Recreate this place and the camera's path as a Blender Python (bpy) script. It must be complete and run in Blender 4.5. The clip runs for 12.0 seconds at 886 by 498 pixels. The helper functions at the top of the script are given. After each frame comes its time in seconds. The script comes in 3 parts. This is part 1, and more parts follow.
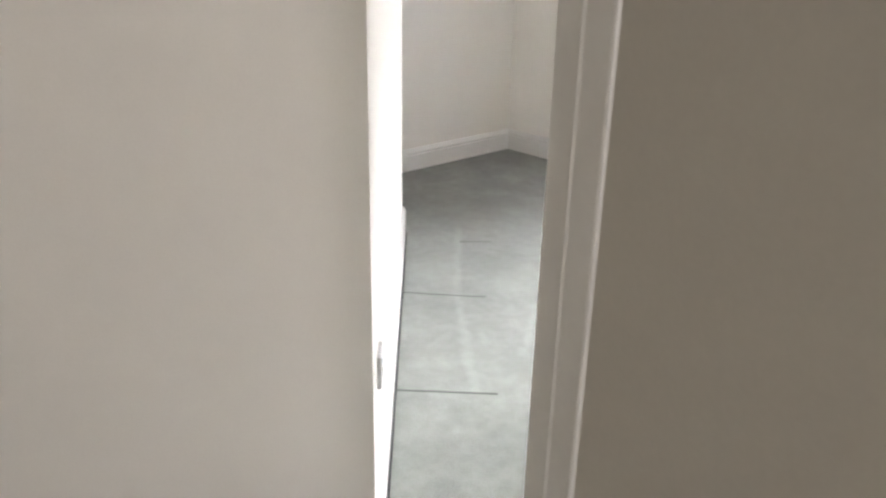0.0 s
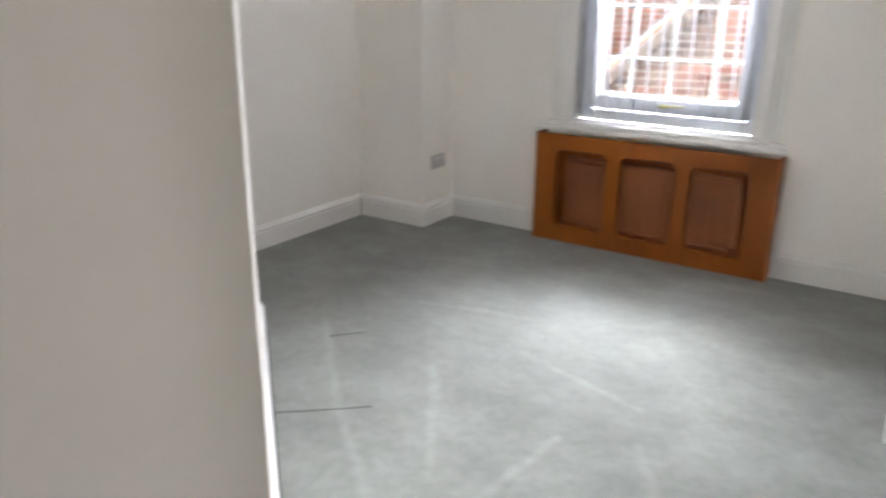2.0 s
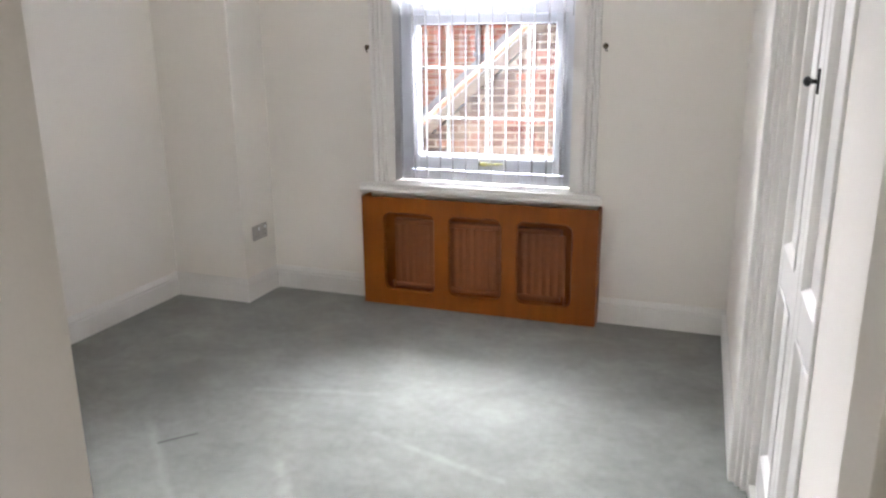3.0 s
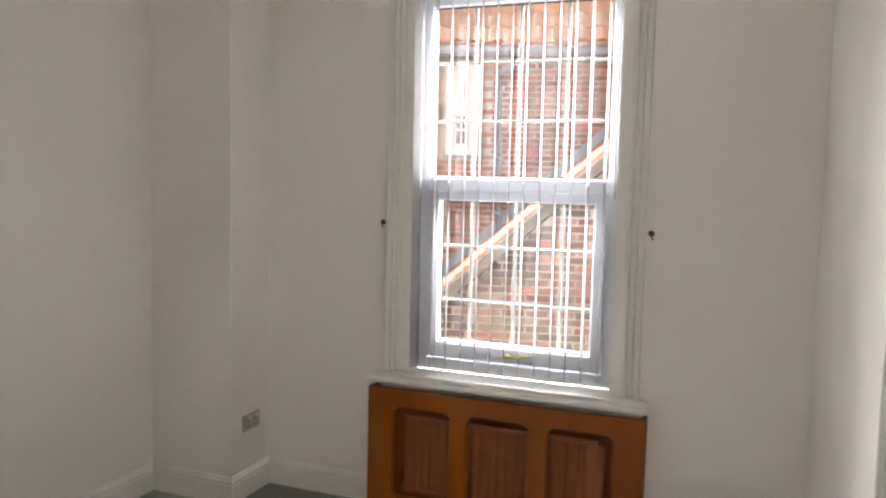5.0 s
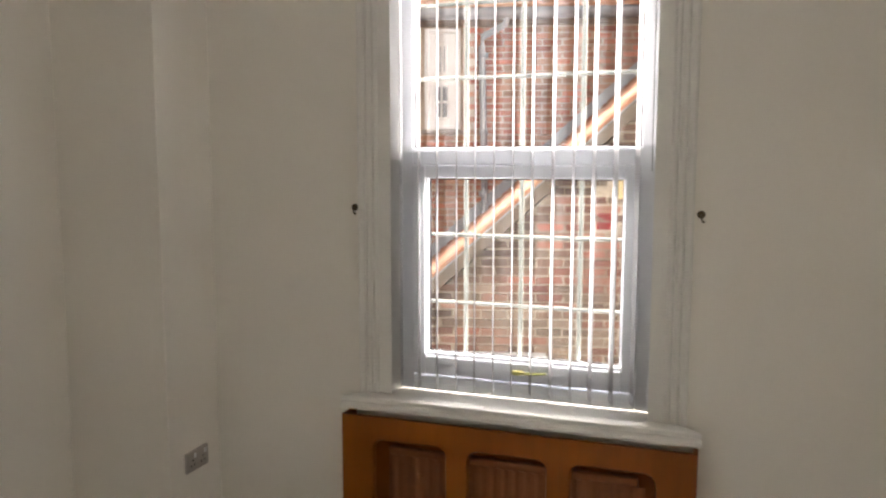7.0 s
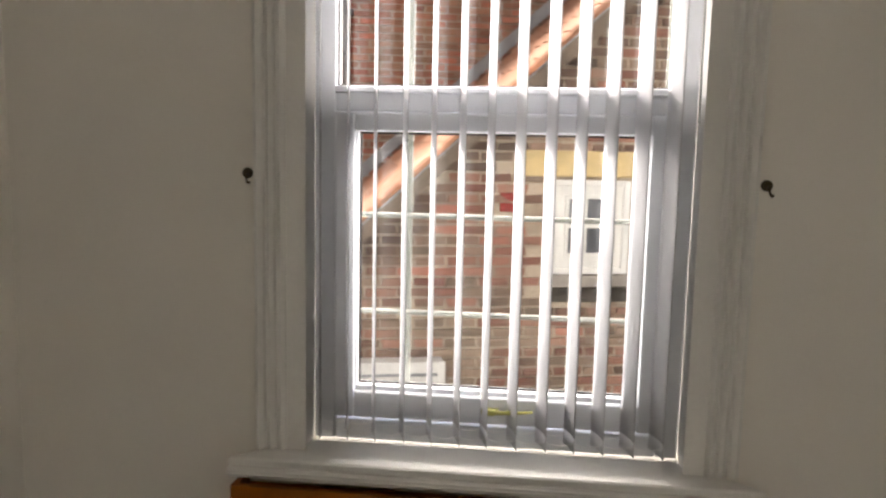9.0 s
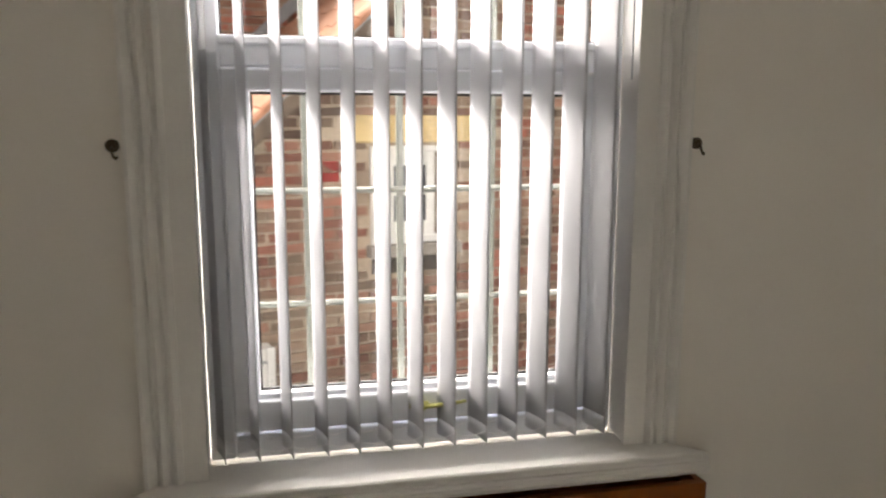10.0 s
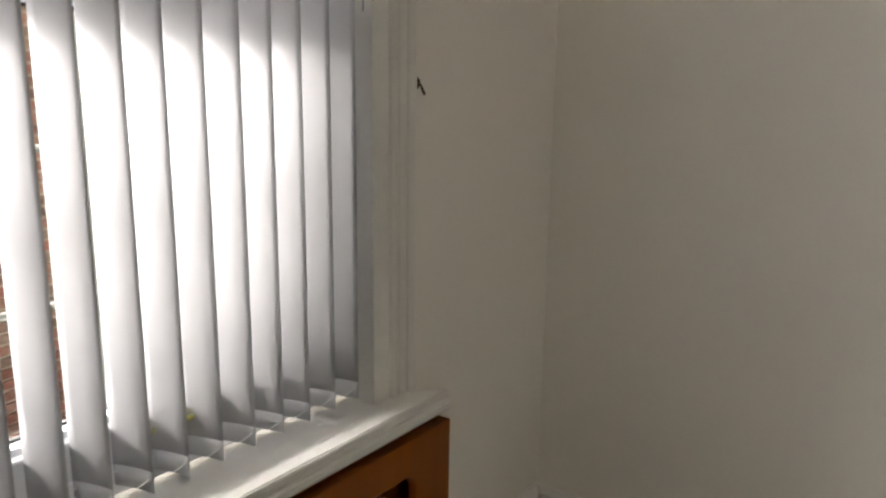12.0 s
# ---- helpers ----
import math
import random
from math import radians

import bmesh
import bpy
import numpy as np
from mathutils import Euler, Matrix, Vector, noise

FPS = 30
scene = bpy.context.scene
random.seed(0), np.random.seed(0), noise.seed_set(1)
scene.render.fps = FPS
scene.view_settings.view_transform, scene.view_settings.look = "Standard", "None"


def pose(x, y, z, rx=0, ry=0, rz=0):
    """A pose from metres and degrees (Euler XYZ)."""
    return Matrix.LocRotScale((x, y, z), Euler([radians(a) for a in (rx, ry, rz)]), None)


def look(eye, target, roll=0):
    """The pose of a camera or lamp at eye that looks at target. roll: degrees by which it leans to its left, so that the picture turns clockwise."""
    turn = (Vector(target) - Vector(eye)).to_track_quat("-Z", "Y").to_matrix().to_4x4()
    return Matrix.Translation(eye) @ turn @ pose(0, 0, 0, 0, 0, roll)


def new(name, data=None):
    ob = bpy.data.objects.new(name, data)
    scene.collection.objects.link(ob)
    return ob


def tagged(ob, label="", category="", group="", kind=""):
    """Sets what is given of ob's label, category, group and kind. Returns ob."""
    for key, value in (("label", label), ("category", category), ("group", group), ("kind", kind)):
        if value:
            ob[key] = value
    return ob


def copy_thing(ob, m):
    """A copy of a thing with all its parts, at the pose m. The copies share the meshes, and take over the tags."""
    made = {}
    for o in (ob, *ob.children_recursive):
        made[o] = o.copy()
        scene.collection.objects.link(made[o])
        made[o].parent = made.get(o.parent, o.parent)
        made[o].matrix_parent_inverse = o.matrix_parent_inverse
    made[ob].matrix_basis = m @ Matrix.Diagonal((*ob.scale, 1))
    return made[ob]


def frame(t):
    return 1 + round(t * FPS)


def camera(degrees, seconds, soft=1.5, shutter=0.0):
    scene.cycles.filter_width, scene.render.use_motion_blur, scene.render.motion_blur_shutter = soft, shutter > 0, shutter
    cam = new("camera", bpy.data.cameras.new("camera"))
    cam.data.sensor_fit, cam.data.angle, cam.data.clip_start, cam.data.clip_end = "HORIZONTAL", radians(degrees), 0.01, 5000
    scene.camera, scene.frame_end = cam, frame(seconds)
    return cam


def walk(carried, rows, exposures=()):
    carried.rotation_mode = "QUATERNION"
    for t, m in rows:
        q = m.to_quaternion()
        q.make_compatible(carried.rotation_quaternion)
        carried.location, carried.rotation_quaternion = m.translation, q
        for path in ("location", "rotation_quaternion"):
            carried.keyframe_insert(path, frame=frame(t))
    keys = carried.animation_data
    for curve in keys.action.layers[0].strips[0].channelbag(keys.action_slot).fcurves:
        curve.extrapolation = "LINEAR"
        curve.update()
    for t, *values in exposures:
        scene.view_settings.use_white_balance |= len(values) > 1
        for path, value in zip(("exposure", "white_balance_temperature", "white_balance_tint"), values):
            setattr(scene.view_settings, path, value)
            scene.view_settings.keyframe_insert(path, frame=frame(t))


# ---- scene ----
cam = camera(59.8, 12.0, soft=2.3, shutter=0.4)
EXPOSURES = [(0.0, 1.04, 6150, 14), (0.6, 1.04, 6150, 15), (1.2, 0.7, 6050, 16), (2.0, 0.7, 6000, 15), (2.7, 0.7, 6050, 16), (4.4, 0.44, 6300, 15), (5.3, 0.08, 6700, 14), (6.7, -0.07, 6950, 14), (8.5, -0.54, 7050, 14), (9.5, -0.66, 7100, 14), (10.5, -0.62, 7050, 13), (12.0, -0.59, 7000, 12)]
PATH = [
    (0, (1.808, -4.373, 1.372), (0.451, -3.104, 0.631), 1.1),
    (0.5, (1.723, -4.333, 1.378), (0.323, -3.116, 0.629), 0.0),
    (0.7, (1.673, -4.297, 1.382), (0.266, -3.083, 0.642), -0.0),
    (1, (1.592, -4.237, 1.395), (0.177, -3.016, 0.684), 0.7),
    (1.1, (1.575, -4.224, 1.399), (0.154, -3.003, 0.697), 0.3),
    (1.5, (1.524, -4.212, 1.438), (0.155, -2.925, 0.753), 0.7),
    (2, (1.403, -4.149, 1.445), (0.339, -2.582, 0.801), 0.4),
    (2.3, (1.374, -4.141, 1.45), (0.532, -2.433, 0.837), -0.1),
    (2.5, (1.335, -4.114, 1.472), (0.599, -2.351, 0.878), -0.4),
    (2.7, (1.309, -4.087, 1.488), (0.612, -2.299, 0.923), -0.4),
    (4.3, (1.018, -3.81, 1.615), (0.447, -1.923, 1.28), -1.4),
    (4.5, (1.024, -3.744, 1.612), (0.429, -1.855, 1.338), -0.8),
    (5, (1.024, -3.548, 1.678), (0.311, -1.687, 1.506), 1.3),
    (5.5, (0.996, -3.414, 1.694), (0.271, -1.557, 1.532), 1.4),
    (6, (0.891, -3.229, 1.684), (0.222, -1.352, 1.514), 0.9),
    (6.5, (0.813, -3.041, 1.659), (0.165, -1.159, 1.463), -0.2),
    (6.7, (0.772, -2.947, 1.656), (0.104, -1.075, 1.44), 0.1),
    (8.5, (0.245, -2.216, 1.55), (-0.141, -0.266, 1.326), 0.7),
    (9, (0.084, -1.983, 1.541), (-0.136, -0.011, 1.287), 1.2),
    (9.5, (-0.132, -1.855, 1.536), (-0.049, 0.124, 1.252), -0.2),
    (10, (-0.311, -1.718, 1.524), (0.083, 0.215, 1.195), 0.1),
    (10.5, (-0.435, -1.524, 1.506), (0.217, 0.335, 1.158), -0.1),
    (11, (-0.565, -1.425, 1.499), (0.446, 0.265, 1.15), 1.4),
    (11.5, (-0.73, -1.335, 1.498), (0.669, 0.041, 1.112), 1.9),
    (12, (-0.787, -1.155, 1.478), (0.787, 0.002, 1.05), 0.8),
]
walk(cam, [(t, look(eye, target, roll)) for t, eye, target, roll in PATH], EXPOSURES)


# ---- world, sun, large lights ----
world = bpy.data.worlds.new("overcast_sky")
scene.world = world
world.use_nodes = True
wn, wl = world.node_tree.nodes, world.node_tree.links
sky = wn.new("ShaderNodeTexSky")
sky.sky_type, sky.sun_disc = "NISHITA", False
sky.sun_elevation, sky.sun_rotation, sky.air_density, sky.dust_density = radians(48), radians(200), 1.0, 3.0
wn["Background"].inputs["Strength"].default_value = 0.10
scene.cycles.max_bounces, scene.cycles.diffuse_bounces, scene.cycles.transmission_bounces = 14, 10, 12
wl.new(sky.outputs["Color"], wn["Background"].inputs["Color"])


def lamp(name, kind, m, energy, colour, **more):
    data = bpy.data.lights.new(name, kind)
    data.energy, data.color = energy, colour
    if "angle" in more:
        data.angle = more["angle"]
    if "spread" in more:
        data.spread = more["spread"]
    if "size" in more:
        data.shape, data.size, data.size_y = "RECTANGLE", more["size"][0], more["size"][1]
    ob = new(name, data)
    ob.matrix_world = m
    return ob


lamp("sun", "SUN", look((-2, -4, 8), (0, 3, 0)), 0.5, (1.0, 0.96, 0.9), angle=radians(14))
# lamp added as open sky over the yard and roofs opposite, through the window
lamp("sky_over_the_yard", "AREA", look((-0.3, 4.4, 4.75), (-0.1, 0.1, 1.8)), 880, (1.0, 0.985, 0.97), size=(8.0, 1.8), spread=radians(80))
# unseen lamp added as sky at the yard's far end, brightening the left wall
lamp("yard_end_fill", "AREA", look((3.5, 4.0, 3.9), (0.0, 0.1, 1.5)), 380, (1.0, 0.985, 0.97), size=(2.4, 1.6), spread=radians(70))
# unseen lamp added as sky over the outbuilding's low end, for the right slats
lamp("low_roof_fill", "AREA", look((-3.5, 3.3, 3.3), (0.05, 0.1, 1.4)), 200, (1.0, 0.985, 0.97), size=(3.6, 2.4), spread=radians(70))
# unseen lamp added at the hall's end to brighten the walls by the doorway
lamp("hall_fill", "AREA", look((4.9, -5.68, 1.3), (0.1, -4.45, 1.2)), 17.5, (1.0, 0.93, 0.86), size=(0.5, 1.7))


# ---- materials ----
def material(name, colour, rough=0.6, metal=0.0, spread=0.08, scale=3.0, fine=60.0, bump=0.1, depth=0.002, stretch=(1, 1, 1),
             second=None, patch=(0.45, 0.62), random_tone=0.0, translucent=0.0, spec=0.5):
    """Two scales of variation: a broad one in tone or towards a second colour, and a fine one in relief and tone."""
    m = bpy.data.materials.new(name)
    m.use_nodes = True
    n, l = m.node_tree.nodes, m.node_tree.links
    bsdf = n["Principled BSDF"]
    geo = n.new("ShaderNodeNewGeometry")
    mapping = n.new("ShaderNodeMapping")
    mapping.inputs["Scale"].default_value = stretch
    l.new(geo.outputs["Position"], mapping.inputs["Vector"])
    broad, small = n.new("ShaderNodeTexNoise"), n.new("ShaderNodeTexNoise")
    for tex, s, d in ((broad, scale, 5), (small, fine, 3)):
        tex.inputs["Scale"].default_value, tex.inputs["Detail"].default_value = s, d
        l.new(mapping.outputs["Vector"], tex.inputs["Vector"])
    ramp = n.new("ShaderNodeMapRange")
    ramp.inputs["From Min"].default_value, ramp.inputs["From Max"].default_value = patch
    l.new(broad.outputs["Fac"], ramp.inputs["Value"])
    mix = n.new("ShaderNodeMix")
    mix.data_type = "RGBA"
    other = second or tuple(c * (1 - 1.6 * spread) for c in colour)
    mix.inputs[6].default_value, mix.inputs[7].default_value = (*colour, 1), (*other, 1)
    l.new(ramp.outputs["Result"], mix.inputs[0])
    tone = n.new("ShaderNodeMapRange")
    tone.inputs["From Min"].default_value, tone.inputs["From Max"].default_value = 0.3, 0.7
    tone.inputs["To Min"].default_value, tone.inputs["To Max"].default_value = 1 - spread, 1 + spread
    l.new(small.outputs["Fac"], tone.inputs["Value"])
    value = tone.outputs["Result"]
    if random_tone:
        info, more = n.new("ShaderNodeObjectInfo"), n.new("ShaderNodeNewGeometry")
        add, span, times = n.new("ShaderNodeMath"), n.new("ShaderNodeMapRange"), n.new("ShaderNodeMath")
        fract = n.new("ShaderNodeMath")
        fract.operation, times.operation = "FRACT", "MULTIPLY"
        l.new(info.outputs["Random"], add.inputs[0])
        l.new(more.outputs["Random Per Island"], add.inputs[1])
        l.new(add.outputs["Value"], fract.inputs[0])
        span.inputs["To Min"].default_value, span.inputs["To Max"].default_value = 1 - random_tone, 1 + random_tone
        l.new(fract.outputs["Value"], span.inputs["Value"])
        l.new(span.outputs["Result"], times.inputs[0])
        l.new(value, times.inputs[1])
        value = times.outputs["Value"]
        # each piece also leans towards the second colour by its own share
        again, share, blend_in = n.new("ShaderNodeMath"), n.new("ShaderNodeMath"), n.new("ShaderNodeMath")
        again.operation, share.operation, blend_in.operation = "MULTIPLY", "FRACT", "MULTIPLY_ADD"
        again.inputs[1].default_value = 7.31
        l.new(fract.outputs["Value"], again.inputs[0])
        l.new(again.outputs["Value"], share.inputs[0])
        l.new(share.outputs["Value"], blend_in.inputs[0])
        blend_in.inputs[1].default_value = 0.9
        half_patch = n.new("ShaderNodeMath")
        half_patch.operation, half_patch.use_clamp = "MULTIPLY", True
        half_patch.inputs[1].default_value = 0.55
        l.new(ramp.outputs["Result"], half_patch.inputs[0])
        l.new(half_patch.outputs["Value"], blend_in.inputs[2])
        blend_in.use_clamp = True
        l.new(blend_in.outputs["Value"], mix.inputs[0])
    hue = n.new("ShaderNodeVectorMath")
    hue.operation = "SCALE"
    l.new(mix.outputs[2], hue.inputs[0])
    l.new(value, hue.inputs["Scale"])
    l.new(hue.outputs["Vector"], bsdf.inputs["Base Color"])
    bsdf.inputs["Roughness"].default_value, bsdf.inputs["Metallic"].default_value = rough, metal
    bsdf.inputs["Specular IOR Level"].default_value = spec
    relief = n.new("ShaderNodeBump")
    relief.inputs["Strength"].default_value, relief.inputs["Distance"].default_value = bump, depth
    l.new(small.outputs["Fac"], relief.inputs["Height"])
    l.new(relief.outputs["Normal"], bsdf.inputs["Normal"])
    if translucent:
        through_light, blend = n.new("ShaderNodeBsdfTranslucent"), n.new("ShaderNodeMixShader")
        through_light.inputs["Color"].default_value = (*colour, 1)
        blend.inputs[0].default_value = translucent
        l.new(bsdf.outputs["BSDF"], blend.inputs[1])
        l.new(through_light.outputs["BSDF"], blend.inputs[2])
        l.new(blend.outputs["Shader"], n["Material Output"].inputs["Surface"])
    return m


WALL = material("wall_paint", (0.86, 0.833, 0.785), 0.85, spread=0.012, scale=1.3, fine=220, bump=0.12, depth=0.0008, spec=0.25)
# the wall paint again, darker: the hall's shade is put into its colour
SHADED_WALL = material("shaded_wall_paint", (0.62, 0.59, 0.535), 0.85, spread=0.015, scale=1.3, fine=220, bump=0.12, depth=0.0008, spec=0.25)
CEIL = material("ceiling_paint", (0.88, 0.87, 0.84), 0.9, spread=0.012, fine=200, bump=0.1, depth=0.0008)
TRIM = material("gloss_white_paint", (0.82, 0.81, 0.785), 0.35, spread=0.015, scale=4, fine=90, bump=0.08, depth=0.0006)
UPVC = material("white_upvc", (0.83, 0.855, 0.90), 0.3, spread=0.01, scale=5, fine=120, bump=0.03, depth=0.0004)
FABRIC = material("blind_fabric", (0.67, 0.673, 0.69), 0.85, spread=0.02, scale=8, fine=420, bump=0.25, depth=0.0005, stretch=(1, 1, 0.4), translucent=0.55, spec=0.2)
HEM = material("blind_hem", (0.80, 0.81, 0.84), 0.7, spread=0.02, scale=8, fine=420, bump=0.25, depth=0.0005, translucent=0.4)
OAK = material("orange_stained_veneer", (0.29, 0.082, 0.003), 0.45, spread=0.08, scale=2.2, fine=26, bump=0.12, depth=0.0006, stretch=(1, 1, 0.12), second=(0.22, 0.060, 0.003), patch=(0.35, 0.7), spec=0.25)
RAD = material("brown_radiator_paint", (0.22, 0.062, 0.010), 0.5, spread=0.06, scale=3, fine=50, bump=0.05, depth=0.0005)
STEEL = material("brushed_steel", (0.52, 0.50, 0.49), 0.38, metal=0.85, spread=0.05, scale=6, fine=200, bump=0.1, depth=0.0003, stretch=(0.1, 1, 1))
DARK = material("aged_brass", (0.10, 0.075, 0.045), 0.4, metal=0.8, spread=0.15, scale=30, fine=200)
BLACK = material("black_gasket", (0.012, 0.012, 0.014), 0.5, spread=0.1)
IRON = material("black_iron", (0.02, 0.018, 0.016), 0.45, metal=0.6, spread=0.1)
LIME = material("yellowed_handle", (0.50, 0.48, 0.15), 0.35, spread=0.06, scale=20, fine=100)
CHAIN = material("white_bead_chain", (0.85, 0.85, 0.86), 0.4, spread=0.02)
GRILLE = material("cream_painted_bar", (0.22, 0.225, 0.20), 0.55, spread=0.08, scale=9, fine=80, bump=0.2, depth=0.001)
BRICK = material("old_red_brick", (0.33, 0.125, 0.09), 0.9, spread=0.22, scale=2.3, fine=55, bump=0.5, depth=0.004, second=(0.25, 0.185, 0.14), patch=(0.42, 0.62), random_tone=0.42)
WORN_BRICK = material("sooted_red_brick", (0.40, 0.13, 0.085), 0.9, spread=0.2, scale=1.6, fine=50, bump=0.5, depth=0.004, second=(0.34, 0.20, 0.13), patch=(0.45, 0.62), random_tone=0.35)
RED_BRICK = material("painted_red_brick", (0.32, 0.035, 0.03), 0.8, spread=0.15, scale=9, fine=60, bump=0.4, depth=0.003)
MORTAR = material("lime_mortar", (0.50, 0.42, 0.33), 0.95, spread=0.18, scale=2.6, fine=60, bump=0.5, depth=0.004, second=(0.31, 0.245, 0.19))
# darker brick that carries the verge's cast shade as well as soot
SOOT_SHADE_BRICK = material("sooty_shaded_brick", (0.13, 0.095, 0.078), 0.95, spread=0.2, scale=3, fine=55, bump=0.5, depth=0.004, second=(0.20, 0.125, 0.095), random_tone=0.3)
# one clay, two tones: verge dimmed, far roof with sky light painted in
DIMMED_TILE = material("dimmed_verge_tile", (0.42, 0.165, 0.085), 0.85, spread=0.14, scale=5, fine=60, bump=0.3, depth=0.003, second=(0.46, 0.24, 0.15), random_tone=0.16)
SKYLIT_TILE = material("skylit_clay_pantile", (0.66, 0.36, 0.22), 0.8, spread=0.12, scale=5, fine=60, bump=0.3, depth=0.003, second=(0.70, 0.44, 0.30), random_tone=0.16)
BOARD = material("weathered_bargeboard", (0.20, 0.155, 0.12), 0.8, spread=0.15, scale=4, fine=40, bump=0.3, depth=0.002, stretch=(1, 1, 1))
LEAD = material("grey_lead", (0.34, 0.36, 0.38), 0.6, metal=0.2, spread=0.1, scale=4, fine=50)
STONE = material("cream_painted_lintel", (0.70, 0.54, 0.28), 0.8, spread=0.1, scale=5, fine=60, bump=0.3, depth=0.002)
SILLSTONE = material("grey_stone", (0.36, 0.33, 0.30), 0.85, spread=0.14, scale=5, fine=60, bump=0.3, depth=0.003)
OUTWHITE = material("weathered_white_paint", (0.82, 0.82, 0.80), 0.6, spread=0.05, scale=5, fine=60, bump=0.15, depth=0.001)
DARK_BROWN = material("dark_brown", (0.085, 0.072, 0.062), 0.9, spread=0.2, scale=5, fine=50, bump=0.3, depth=0.002)
DIMGLASS = material("dim_window_glass", (0.10, 0.11, 0.13), 0.08, spread=0.2, scale=3, fine=5, bump=0.0)
PALEGLASS = material("pale_window_glass", (0.45, 0.47, 0.49), 0.12, spread=0.1, scale=3, fine=5, bump=0.0)
YARD = material("yard_concrete", (0.30, 0.29, 0.27), 0.9, spread=0.14, scale=0.8, fine=30, bump=0.4, depth=0.004)
SKIN_GREY = material("skin_grey", (0.30, 0.29, 0.28), 0.9, spread=0.1, scale=1.5, fine=60, bump=0.3, depth=0.003)


def glass_material(name, tint, rough=0.0):
    m = bpy.data.materials.new(name)
    m.use_nodes = True
    b = m.node_tree.nodes["Principled BSDF"]
    b.inputs["Base Color"].default_value = (*tint, 1)
    b.inputs["Transmission Weight"].default_value, b.inputs["Roughness"].default_value, b.inputs["IOR"].default_value = 1.0, rough, 1.45
    return m


GLASS = glass_material("clear_glass", (0.97, 0.99, 0.98))


def carpet_material():
    """Grey-green cut pile: fibre grain, brushed patches, pale scuffs, and the dents where furniture stood."""
    m = bpy.data.materials.new("carpet_pile")
    m.use_nodes = True
    n, l = m.node_tree.nodes, m.node_tree.links
    bsdf = n["Principled BSDF"]
    geo = n.new("ShaderNodeNewGeometry")

    def math_node(kind, a, b=None, c=None):
        q = n.new("ShaderNodeMath")
        q.operation = kind
        for k, v in enumerate((a, b, c)):
            if v is None:
                continue
            if isinstance(v, (int, float)):
                q.inputs[k].default_value = v
            else:
                l.new(v, q.inputs[k])
        return q.outputs["Value"]

    def noise_node(scale, stretch, turn, detail=4):
        mp = n.new("ShaderNodeMapping")
        mp.inputs["Scale"].default_value, mp.inputs["Rotation"].default_value = stretch, (0, 0, radians(turn))
        l.new(geo.outputs["Position"], mp.inputs["Vector"])
        t = n.new("ShaderNodeTexNoise")
        t.inputs["Scale"].default_value, t.inputs["Detail"].default_value = scale, detail
        l.new(mp.outputs["Vector"], t.inputs["Vector"])
        return t.outputs["Fac"]

    def span(v, a, b, c, d):
        r = n.new("ShaderNodeMapRange")
        for key, x in (("From Min", a), ("From Max", b), ("To Min", c), ("To Max", d)):
            r.inputs[key].default_value = x
        l.new(v, r.inputs["Value"])
        return r.outputs["Result"]

    split = n.new("ShaderNodeSeparateXYZ")
    l.new(geo.outputs["Position"], split.inputs["Vector"])
    px, py = split.outputs["X"], split.outputs["Y"]
    wobble = span(noise_node(7, (1, 1, 1), 0), 0.3, 0.7, -0.02, 0.02)

    def mark(a, b, width, soft, wavy=0.0):
        """1 on a straight mark from a to b, 0 away from it."""
        dx, dy = b[0] - a[0], b[1] - a[1]
        long = math.hypot(dx, dy)
        ux, uy = dx / long, dy / long
        alongside = math_node("ADD", math_node("MULTIPLY", px, ux), math_node("MULTIPLY_ADD", py, uy, -(a[0] * ux + a[1] * uy)))
        across = math_node("ADD", math_node("MULTIPLY", px, -uy), math_node("MULTIPLY_ADD", py, ux, a[0] * uy - a[1] * ux))
        if wavy:
            across = math_node("MULTIPLY_ADD", wobble, wavy, across)
        beyond = math_node("SUBTRACT", math_node("ABSOLUTE", math_node("SUBTRACT", alongside, long / 2)), long / 2)
        off = math_node("MAXIMUM", math_node("ABSOLUTE", across), beyond)
        return span(off, width, width + soft, 1.0, 0.0)

    def most(marks):
        out = marks[0]
        for q in marks[1:]:
            out = math_node("MAXIMUM", out, q)
        return out

    dents = most([mark(a, b, 0.003, 0.005, 0.15) for a, b in DENTS])
    scuffs = most([mark(a, b, 0.005, 0.022, 0.45) for a, b in SCUFFS])
    fibre, brushed, streak = noise_node(240, (1, 1, 1), 0, 2), noise_node(2.6, (1, 1, 1), 20, 8), noise_node(6.0, (1, 1.3, 1), -50, 9)
    value = math_node("MULTIPLY", span(fibre, 0.3, 0.7, 0.84, 1.16), span(brushed, 0.32, 0.68, 0.84, 1.12))
    value = math_node("MULTIPLY", value, span(streak, 0.42, 0.70, 0.95, 1.10))
    value = math_node("MULTIPLY", value, span(noise_node(22, (1, 1, 1), 35, 6), 0.35, 0.65, 0.94, 1.07))
    value = math_node("MULTIPLY", value, math_node("MULTIPLY_ADD", dents, -0.68, 1.0))
    value = math_node("MULTIPLY", value, math_node("MULTIPLY_ADD", scuffs, 0.18, 1.0))
    colour = n.new("ShaderNodeVectorMath")
    colour.operation = "SCALE"
    colour.inputs[0].default_value = CARPET_TONE
    l.new(value, colour.inputs["Scale"])
    l.new(colour.outputs["Vector"], bsdf.inputs["Base Color"])
    bsdf.inputs["Roughness"].default_value, bsdf.inputs["Specular IOR Level"].default_value = 0.95, 0.1
    bsdf.inputs["Sheen Weight"].default_value, bsdf.inputs["Sheen Roughness"].default_value = 0.25, 0.5
    height = fibre
    relief = n.new("ShaderNodeBump")
